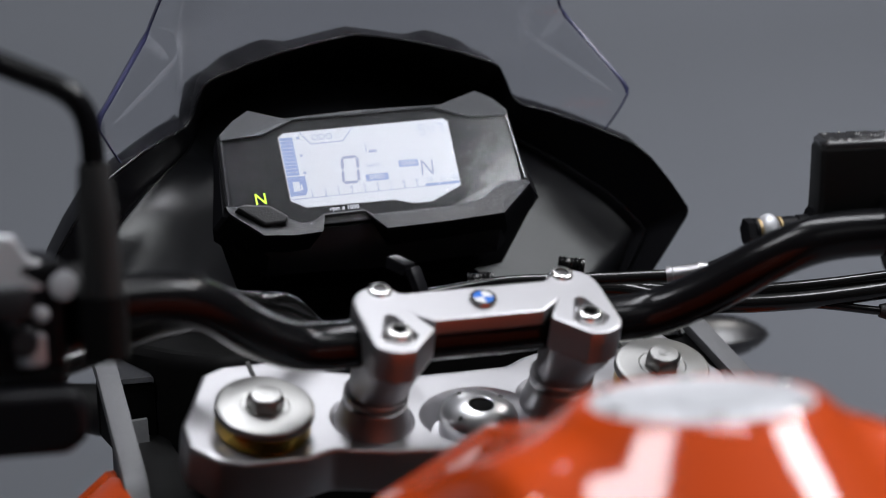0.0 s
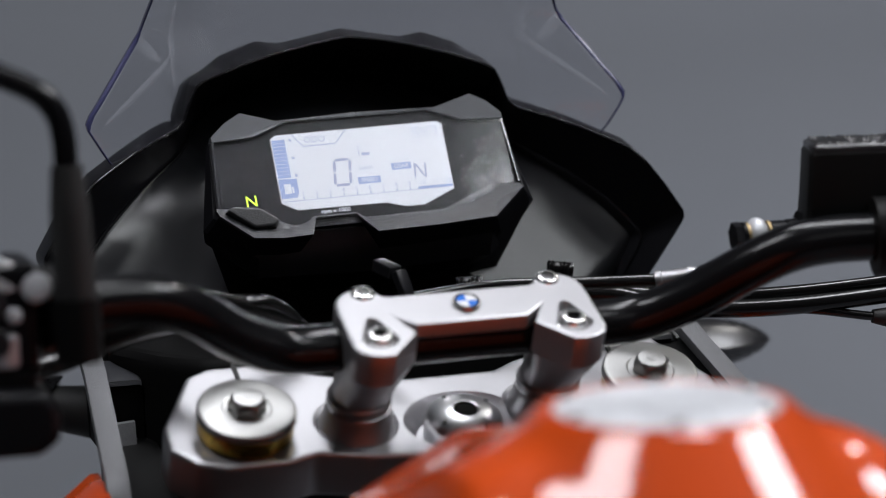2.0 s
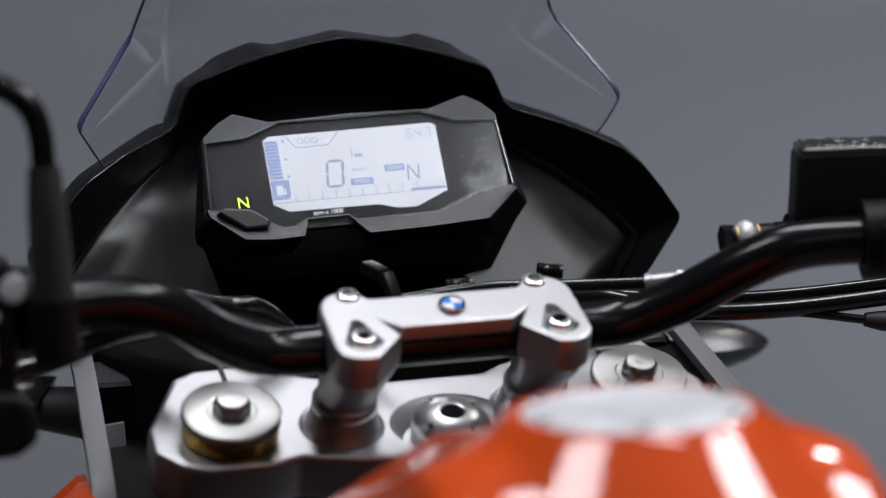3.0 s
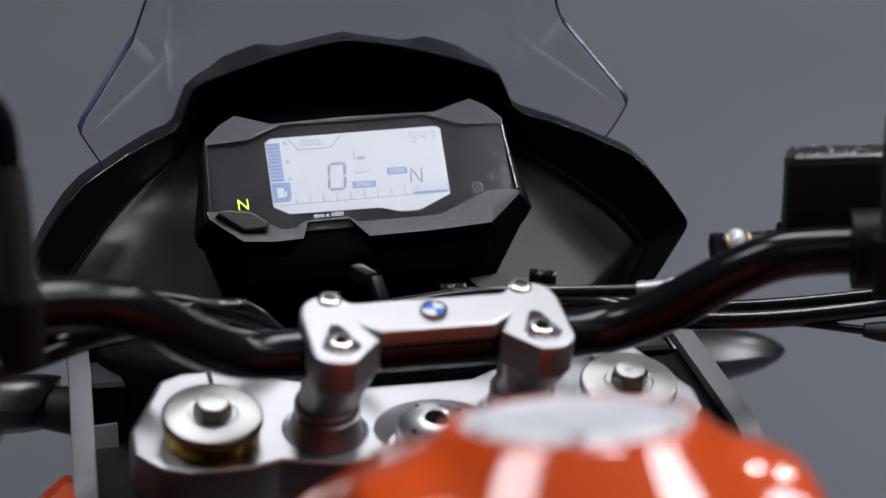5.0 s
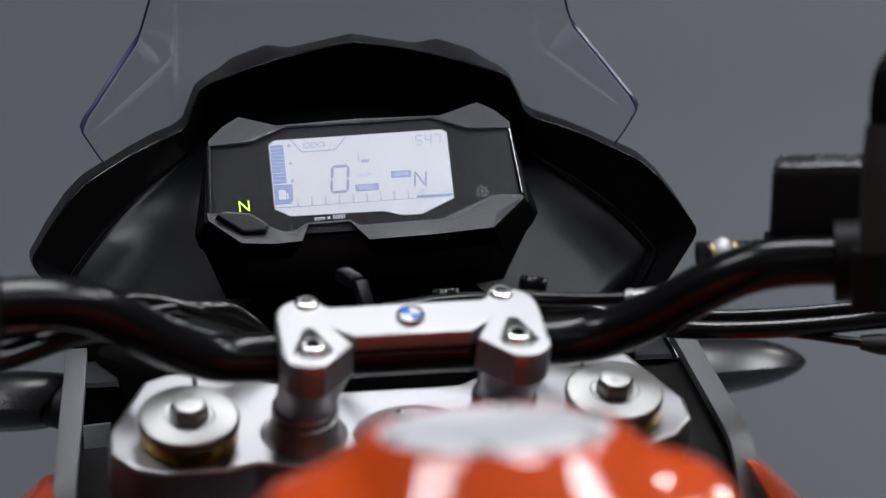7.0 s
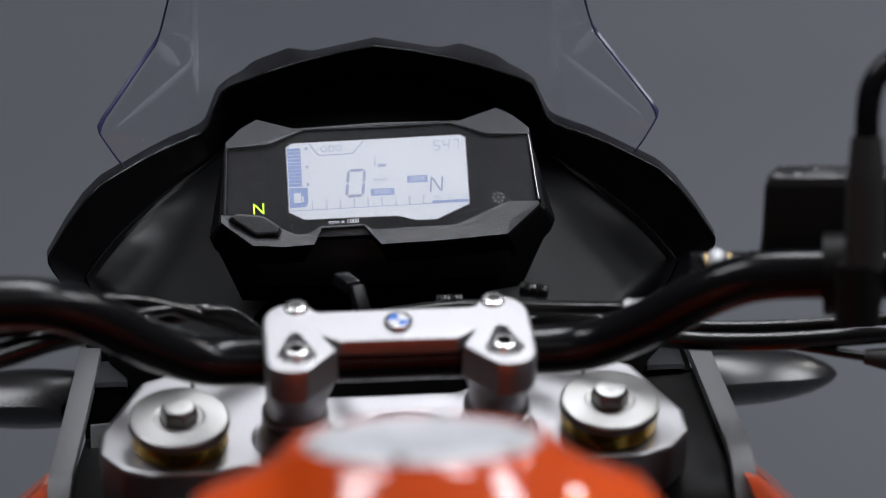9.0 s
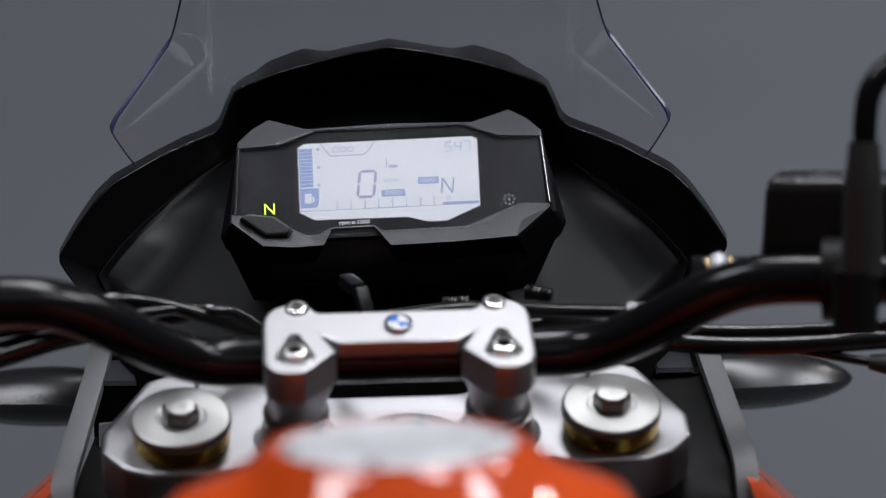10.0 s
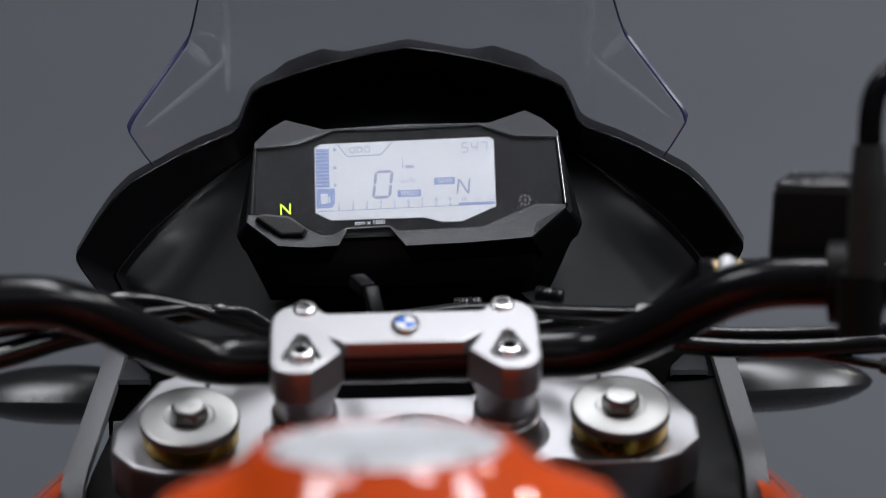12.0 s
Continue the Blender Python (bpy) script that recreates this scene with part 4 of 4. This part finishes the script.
def fairing():
    def roll(f, reach=2.4):
        """Rounded turn of the lip between its outer face and its lining."""
        def pick(l, o, i):
            l, o, i = Vector(l), Vector(o), Vector(i)
            a, b = l + (o - l).normalized() * reach, l + (i - l).normalized() * reach
            return tuple(a * (1 - f) ** 2 + l * 2 * f * (1 - f) + b * f * f)
        return shell_rows(pick)
    rows = [
        shell_rows(lambda l, o, i: (o[0] * 0.9, o[1] + 75, o[2] - 16)),
        shell_rows(lambda l, o, i: (o[0] * 0.97, o[1] + 32, o[2] - 4)),
        shell_rows(lambda l, o, i: o),
        *[roll(k / 6) for k in range(7)],
        shell_rows(lambda l, o, i: toward(l, i, 0.5)),
        shell_rows(lambda l, o, i: toward(l, i, 0.92)),
    ]
    shell = part("fairing", loft(rows[:4], caps=False, ring=False), SATIN, bike, "satin black plastic cockpit fairing with high brow", m=BODY, smooth=38)
    part("fairing_lip", loft(rows[3:10], caps=False, ring=False), BAR, shell, "rounded glossy lip", m=BODY, smooth=60)
    part("brow_lining", loft(rows[9:], caps=False, ring=False), SATIN, shell, "black lining under the brow", m=BODY, smooth=38)
    # step round the well, then the grained well panel
    step = [
        shell_rows(lambda l, o, i: toward(l, i, 0.92)),
        shell_rows(lambda l, o, i: shifted(toward(l, i, 0.935), -0.4, -1.8, 0)),
        shell_rows(lambda l, o, i: shifted(toward(l, i, 0.955), -0.8, -2.2, 0)),
        shell_rows(lambda l, o, i: shifted(toward(l, i, 0.975), -1.2, -1.8, 0)),
        shell_rows(lambda l, o, i: shifted(toward(l, i, 1.0), -1.5, 0, 0)),
        shell_rows(lambda l, o, i: shifted(toward(l, i, 1.02), -3.0, 5.5, -1)),
    ]
    part("well_edge", loft(step, caps=False, ring=False), GLOSS, shell, m=BODY, smooth=30)

    def well(f, dy):
        def inner(l, o, i):
            x, y, z = toward(shifted(toward(l, i, 1.02), -3.0, 5.5, -1), (0, 140, 1034), f)
            flat = 182 + 0.56 * (z - 1088) - 0.05 * (148 - x)
            w = min(1, f / 0.14)
            w = w * w * (3 - 2 * w)
            return x, y * (1 - w) + flat * w + dy, z
        return shell_rows(inner)
    part("well_panel", loft([*[well(f, 0) for f in (0, 0.03, 0.08, 0.14, 0.20, 0.27, 0.34, 0.42, 0.52)]], caps=False, ring=False), PANEL, shell, "grained dark grey inner panel",
         m=BODY, smooth=89)
    core = [(0, 176), (66, 176), (76, 184), (84, 205), (76, 224), (0, 228)]
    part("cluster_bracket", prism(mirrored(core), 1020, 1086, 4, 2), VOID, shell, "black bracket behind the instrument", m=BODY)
    return shell


fairing()


# -- windscreen --
def windscreen():
    # outline of the half sheet, lower corner upward: (x, z)
    rows = []
    levels = [(1140, 127.6), (1143.6, 130.6), (1147.5, 133.4), (1149.2, 134.5), (1151, 135.6), (1153, 136.8), (1155, 138), (1157, 139.2), (1159.2, 140.5), (1161.5, 141.8), (1165, 142.6), (1169, 140.6), (1172, 138.3), (1175, 136), (1178, 133.8), (1181, 131.6), (1190, 125), (1204, 114.6), (1209, 111), (1214, 109.2),
              (1228, 105), (1250, 99.5), (1280, 91), (1310, 79), (1322, 66)]
    def depth(x, z):
        a = abs(x)
        wing = 161 + (z - 1165) * 0.24 + 0.06 * max(0, 1164 - z) ** 1.6 - min(30, 0.12 * max(0, z - 1203) ** 1.6)
        core = 255 + (z - 1165) * -0.35
        fold = 100 - (z - 1165) * 0.1
        if a < fold:
            return core - (core - wing - 12) * (a / fold) ** 2.2
        t = min(1, (a - fold) / 40)
        return wing + 12 * (1 - t) ** 1.4
    n = 44
    for off in (0, 3.4):
        sheet = []
        for z, w in levels:
            sheet.append([((x) * MM, (depth(x, z) + off) * MM, z * MM) for x in [w * math.sin(math.pi / 2 * k / n) for k in range(-n, n + 1)]])
        rows.append(sheet)
    bm = bmesh.new()
    grids = [[[bm.verts.new(p) for p in row] for row in sheet] for sheet in rows]
    for g in grids:
        for a, b in zip(g, g[1:]):
            for i in range(len(a) - 1):
                bm.faces.new((a[i], a[i + 1], b[i + 1], b[i]))
    f, r = grids
    border = [row[0] for row in f] + f[-1][1:] + [row[-1] for row in reversed(f[:-1])] + f[0][-2:0:-1]
    border2 = [row[0] for row in r] + r[-1][1:] + [row[-1] for row in reversed(r[:-1])] + r[0][-2:0:-1]
    for k in range(len(border)):
        j = (k + 1) % len(border)
        bm.faces.new((border[k], border[j], border2[j], border2[k]))
    # the sheet ends behind the fairing's edge
    edge_x, edge_z = (78.8, 83.6, 87.4, 90.6, 94.5, 105.5, 120.5, 142.5), (1181, 1177, 1169, 1162, 1159, 1155.4, 1149.2, 1138.4)
    hidden = [q for q in bm.faces if all(v.co.z < float(np.interp(abs(v.co.x) / MM, edge_x, edge_z)) * MM for v in q.verts)]

    def edge_ring(v, back, s):
        wide = 0.0024 if 1.163 < v.co.z < 1.206 else 0.0007
        return [(v.co.x - s * wide, v.co.y - 0.0002, v.co.z), (v.co.x - s * wide * 0.5, v.co.y - 0.0006, v.co.z), (v.co.x + s * 0.0004, v.co.y - 0.0002, v.co.z),
                (v.co.x + s * 0.0005, back.co.y, back.co.z), (v.co.x + s * 0.0001, back.co.y, back.co.z), (v.co.x + s * 0.0001, v.co.y, v.co.z)]
    strips = [[edge_ring(row[k], back[k], s) for row, back in zip(f, r)] for s, k in ((-1, 0), (1, -1))]
    bmesh.ops.delete(bm, geom=hidden, context="FACES")
    scr = part("windscreen", bm, SCREEN, bike, "clear moulded polycarbonate windscreen", m=BODY, smooth=60)
    scr.visible_shadow = False
    for rows in strips:
        part("screen_edge", loft(rows), TINTED, scr, "dark violet sawn edge of the screen", m=BODY, smooth=30).visible_shadow = False
    # broad moulded folds, low and soft; pale strips paint their sheen and glint
    def fold(path, wide, high):
        rings = []
        for k, (x, z) in enumerate(path):
            (x0, z0), (x1, z1) = path[max(0, k - 1)], path[min(len(path) - 1, k + 1)]
            way = Vector((x1 - x0, z1 - z0)).normalized()
            w = wide * (0.25 + 0.75 * math.sin(math.pi * (k + 0.5) / len(path)))
            rings.append([Vector((x + way.y * w * f, depth(x + way.y * w * f, z - way.x * w * f) - 0.05 - high * (1 - f * f), z - way.x * w * f)) * MM for f in (-1, -0.7, -0.35, 0, 0.35, 0.7, 1)])
        return loft(rings, caps=False, ring=False)
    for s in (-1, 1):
        folds = (([(133, 1164), (122.5, 1172), (107.5, 1183.5), (98, 1191.5), (94.6, 1196)], 1.8, FOLD_SHEEN), ([(94.6, 1196), (94.6, 1201), (96.5, 1205.5), (101, 1208.8), (106, 1209.6)], 1.3, FOLD_SHEEN),
                 ([(92.5, 1178), (93, 1195), (92.6, 1212), (91.6, 1240)], 1.7, FOLD_SHEEN), ([(113, 1206.2), (109.6, 1202.2), (105.6, 1197.4), (101, 1193)], 3.2, FOLD_SHEEN),
                 ([(138.6, 1163), (138.4, 1168.2), (133.6, 1174.6), (122.6, 1189.6), (112.2, 1203.6), (108.6, 1208.6)], 0.35, EDGE_GLINT))
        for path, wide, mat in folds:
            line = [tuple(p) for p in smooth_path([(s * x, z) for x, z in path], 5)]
            part("screen_highlight", fold(line, wide, 0.4), mat, scr, m=BODY).visible_shadow = False


# pale see-through colours for the sheen painted on the screen
FOLD_SHEEN = shader("painted_fold_sheen", (0.62, 0.64, 0.70), 0.3, grain=0.1)
FOLD_SHEEN.node_tree.nodes["Principled BSDF"].inputs["Alpha"].default_value = 0.065
EDGE_GLINT = shader("painted_edge_glint", (0.75, 0.77, 0.82), 0.25, grain=0.1)
EDGE_GLINT.node_tree.nodes["Principled BSDF"].inputs["Alpha"].default_value = 0.1
TINTED = shader("screen_edge_tint", (0.03, 0.032, 0.075), 0.25, grain=0.05, coat=0.3)
windscreen()


# -- frame straps and brackets beside the fork --
def side_bracket(s):
    off, drop = (2.6, 0) if s > 0 else (-2.6, -4.6)
    path = [(x + off, y, z + drop) for x, y, z in ((152, 158, 1060.0), (153.5, 120, 1047.7), (157.5, 60, 1028.3), (159.6, 28, 1018.0), (160.2, 19, 1013.0), (160.6, 12, 1004.0), (161.6, 0, 978), (162, -12, 940))]
    rings = []
    for k, (x, y, z) in enumerate(path):
        a, b = path[max(0, k - 1)], path[min(len(path) - 1, k + 1)]
        way = Vector((0, b[1] - a[1], b[2] - a[2])).normalized()
        up = Vector((0, -way.z, way.y)) * (1 if way.y < 0 else -1)
        w, t = 5.6, 3.0
        c = Vector((s * x, y, z))
        rings.append([(c + Vector((dx * s, 0, 0)) + up * dz) * MM for dx, dz in ((-w, t), (w, t), (w, -t), (-w, -t))])
    bm = bevelled(loft(rings), 0.9 * MM, angle=50, segments=2)
    strap = part("side_strap", bm, STRAP, bike, "grey powder-coated steel side strap", m=BODY, smooth=45)
    body_rows = [[(s * x * MM, y * MM, z * MM) for y, z in ((112, 1008), (112, 1039), (115, 1040.9), (142, 1046), (144, 1045), (144, 1008))] for x in (129, 130.5, 150, 151.5)]
    blk = part("lamp_bracket", loft(body_rows), VOID, bike, "black moulded lamp bracket beside the fork", m=BODY)
    part("bracket_wall", box(*sorted((s * 127, s * 152)), 144.5, 150, 1008, 1068, 1.5), VOID, blk, m=BODY)
    lid = [[(s * x * MM, y * MM, (z + d) * MM) for x, d in ((129.5, 0.2), (130.5, 1.2), (147.5, 1.2), (148.5, 0.2))] for y, z in ((110.5, 1039), (111.2, 1041.4), (114, 1042.0), (141, 1046.5), (143, 1045.5))]
    part("bracket_lid", loft(lid, caps=False, ring=False), TEXTURED, blk, m=BODY)
    part("bracket_lug", box(*sorted((s * 118, s * 128.5)), 112, 130, 1019, 1030, 1), SATIN, blk, m=BODY)
    out = 164 if s > 0 else 157
    slab = [[(s * x * MM, y * MM, (z - d) * MM) for x, z, d in ((124, top - 3, 0), (out - 0.05 * y, top - 1, 0), (out - 0.05 * y, top, 40), (124, top, 40))]
            for y, top in (((116, 1041), (60, 1022), (26, 1010), (10, 996), (0, 976), (-30, 960)) if s > 0 else ((116, 1016), (60, 1008), (20, 998), (-30, 984), (-60, 970)))]
    part("side_panel", bevelled(loft(slab), 1.0 * MM), CAST, bike, "grained black side panel beside the fork", m=BODY)
    if s < 0:
        tab = [[(-x * MM, (y + 0.35 * (149 - x)) * MM, z * MM) for x in np.linspace(148.0, 134.5, 8)] for y, z in ((95, 1007), (97, 1008), (101, 1022.6), (104, 1023), (104, 1004))]
        part("strap_tab", loft(tab, caps=False, ring=False), STRAP, strap, "grey tab on the inner side of the strap", m=BODY, smooth=40)
    return strap


side_bracket(-1)
side_bracket(1)




def head_shell():
    """Dark headlamp back and added lower block that close the view under the instrument."""
    half = [(0, 78), (104, 78), (124, 104), (141, 140), (141, 168), (122, 190), (0, 205)]
    part("headlamp_back", prism(mirrored(half), 860, 1055, 8, 3), VOID, bike, "black headlamp back cover", m=BODY)
    # added block keeps the bright floor out of the yoke's reflections
    cover = [(0, -52), (126, -52), (148, -90), (152, -220), (150, -330), (0, -330)]
    part("added_frame_block", prism(mirrored(cover), 700, 975, 10, 3), VOID, bike, "added black block for frame and radiator, darkens reflections in the yoke", m=BODY)
    part("steering_head", turned([(30, -190), (30, -44)], 40), SATIN, bike, "black steering head tube", m=FORK)


head_shell()


# -- turn signals --
def turn_signal(s):
    n = 28
    loops = []
    prof = [(0.0, 0.84), (0.01, 0.88), (0.12, 0.95), (0.25, 0.99), (0.36, 1.0), (0.5, 0.97), (0.62, 0.90), (0.74, 0.78), (0.84, 0.62), (0.92, 0.43), (0.97, 0.25), (0.993, 0.11), (1.0, 0.03)]
    for f, r in prof:
        x = 154 + 91 * f
        c = Vector((s * x, 217 + 3 * f, 1013.5 + 1.2 * math.sin(f * 3)))
        # sharp ridge towards the rider, broad upper face; the inner end is cut back below
        sect = [(-21, 0.0), (-18.2, 3.6), (-13.4, 8.9), (-7.5, 13.2), (1.0, 15.8), (10, 14.6), (15, 10), (18, 3), (18, -5), (13, -12), (5, -16), (-4, -15.5), (-12, -10.5), (-17.5, -4.5), (-20.2, -0.6)]
        back = [1, 0.75, 0.5, 0.25, 0, 0, 0, 0, 0, 0.2, 0.5, 0.8, 1, 1, 1]
        ring = [(c + Vector((s * 16 * k * (1 - f) ** 3, y * r, z * r))) * MM for (y, z), k in zip(sect, back)]
        loops.append(ring)
    sig = part("turn_signal", loft(loops), SIGNAL, bike, "glossy black turn signal pod", m=BODY, smooth=36)
    stalk = [Vector((s * 0.118, 0.205, 1.004)), Vector((s * 0.14, 0.210, 1.008)), Vector((s * 0.168, 0.215, 1.0125))]
    part("signal_stalk", tube(stalk, 0.011, 18, 5, radii=[0.016, 0.014, 0.011]), RUBBER, sig, "flexible black rubber stalk", m=BODY)
    return sig


turn_signal(-1)
turn_signal(1)


# -- tank --
def tank():
    cy = -298.0

    def height(x, y):
        """The flat-topped filler boss on the tank's shoulders."""
        a = abs(x)
        d = y - cy - 1.5
        # the boss's round edge spreads towards the seat as it falls
        k = 0.5 * max(0.0, -d / (math.hypot(x, d) + 1e-6)) ** 1.5
        qa, qb, qc = 2 * k - 1, 2 * d * k - 92.4 * (1 - k), x * x + d * d - 46.2 ** 2
        t = -qc / qb if abs(qa) < 1e-4 else (-qb - math.sqrt(max(0, qb * qb - 4 * qa * qc))) / (2 * qa)
        boss = 1095.8 - (0 if t < 0 else 0.2 * t * t if t < 2.4 else 1.152 + 0.96 * (t - 2.4))
        front = y + 290
        g = min(1, max(0, front / 80))
        round_off = 8 * max(0, (a - 47) / 32) ** 1.8 + 16 * max(0, (a - 79) / 12) ** 2
        sh = 1087 - (1 - g) * round_off - g * (0.53 * max(0, a - 45) + 9 * max(0, (a - 92) / 8) ** 2)
        back = cy - 8 - y
        sh -= (0 if back < 0 else 0.014 * back * back if back < 50 else 35 + 1.4 * (back - 50))
        sh -= (0 if front < 0 else 0.0006 * front * front + 0.11 * front)
        h = max(7.0 - abs(boss - sh), 0)
        return max(boss, sh) + h * h / 28
    ys = [*np.linspace(-170, -225, 14), *np.linspace(-229, -400, 90), *np.linspace(-410, -560, 14)]
    xs = np.linspace(-1, 1, 141)
    loops = []
    for y in ys:
        w = float(np.interp(-y, [170, 200, 250, 300, 400, 560], [100, 101, 97, 94, 94, 88]))
        row = [(w * f, y, height(w * f, y)) for f in xs]
        lo = row[0][2]
        row = [(-w - 12, y, lo - 60), (-w - 9, y, lo - 30), (-w - 4, y, lo - 8)] + row + [(w + 4, y, lo - 8), (w + 9, y, lo - 30), (w + 12, y, lo - 60)]
        loops.append([(a * MM, b * MM, c * MM) for a, b, c in row])
    nose = [[(x * f, y + dy * MM, z - dz * MM) for x, y, z in loops[0]] for dy, dz, f in ((105, 190, 0.5), (85, 130, 0.62), (62, 82, 0.76), (42, 46, 0.9), (22, 18, 0.99), (8, 5, 1.0))]
    bm = loft([*nose[2:], *loops], caps=False, ring=False)
    t = part("fuel_tank", bm, ORANGE, bike, "glossy orange painted fuel tank", m=BODY, smooth=50)
    # unseen black section, added so the bar mirrors less orange
    part("tank_nose_blocker", loft(nose[:3], caps=False, ring=False), VOID, t, "unseen black skin below the tank front, cuts red reflections in the bar", m=BODY, smooth=50)
    # raised rim and filler cap
    at_cap = BODY @ pose(0, -0.298, 1.0945, -0.6)
    part("filler_rim", turned([(46.4, -1), (46.0, 1.4), (45.2, 1.9), (44.2, 1.4), (43.9, -1.0)], 72), ORANGE, t, "orange rim round the filler cap", m=at_cap)
    cap = part("filler_cap", turned([(43, -3), (43, 1.0), (42, 2.0), (37.5, 2.4), (36.6, 1.7), (35.8, 2.4), (24, 2.7), (23.2, 2.1), (22, 2.7), (8, 2.8)], 72), CAPGREY, t,
               "round silver-grey filler cap", m=at_cap)
    part("lock_cover", prism([(-12, -26), (12, -26), (14, -8), (9, 6), (-9, 6), (-14, -8)], 2.4, 3.8, 1.0), CAPGREY, cap, m=at_cap)
    for k in range(6):
        a = k * math.pi / 3 + 0.3
        socket_bolt(cap, at_cap @ pose(39.8 * MM * math.cos(a), 39.8 * MM * math.sin(a), 0.0018), 2.8, 1.4)


tank()


def side_shroud(s):
    """Orange tank shroud that reaches forward beside the fork."""
    rows = []
    for y, dz, dx in ((110, -48, -4), (80, -14, -1), (52, 0, 0), (26, -1, 0), (0, -3, 1), (-40, -12, 2), (-80, -28, 3), (-130, -56, 5), (-220, -100, 6)):
        rows.append([(s * (x + dx) * MM, y * MM, (z + dz) * MM) for x, z in ((162, 1011), (166, 1010.5), (184, 996), (193, 987), (198, 960), (198, 915), (190, 915), (188, 968), (163, 1001))])
    part("tank_shroud", loft(rows), ORANGE, bike, "glossy orange tank shroud", m=BODY, smooth=50)


side_shroud(-1)
side_shroud(1)


# -- wheel under the fork --
def front_wheel():
    axle = FORK @ Vector((0, 0.03, -0.80))
    r = axle.z
    m = Matrix.Translation(axle) @ pose(0, 0, 0, 0, 90, 0)
    n = 72
    loops = [[((r * 1000 - 52 + 52 * math.cos(a)) * MM * math.cos(2 * math.pi * k / n), (r * 1000 - 52 + 52 * math.cos(a)) * MM * math.sin(2 * math.pi * k / n), 52 * math.sin(a) * MM)
              for k in range(n)] for a in np.linspace(-2.0, 2.0, 14)]
    wheel = part("front_wheel", loft(loops, caps=False), RUBBER, bike, "black tyre on the studio floor", m=m, smooth=50)
    rim = [[(q * MM * math.cos(2 * math.pi * k / n), q * MM * math.sin(2 * math.pi * k / n), h * MM) for k in range(n)] for q, h in ((r * 1000 - 74, -44), (r * 1000 - 92, -30), (r * 1000 - 92, 30), (r * 1000 - 74, 44))]
    part("rim", loft(rim, caps=False), SATIN, wheel, m=m, smooth=50)
    part("hub", turned([(38, -60), (38, 60)], 32), SATIN, wheel, m=m)
    for k in range(6):
        part("spoke", box(30, r * 1000 - 88, -9, 9, -12, 12, 3), SATIN, wheel, m=m @ pose(0, 0, 0, 0, 0, 60 * k))


front_wheel()
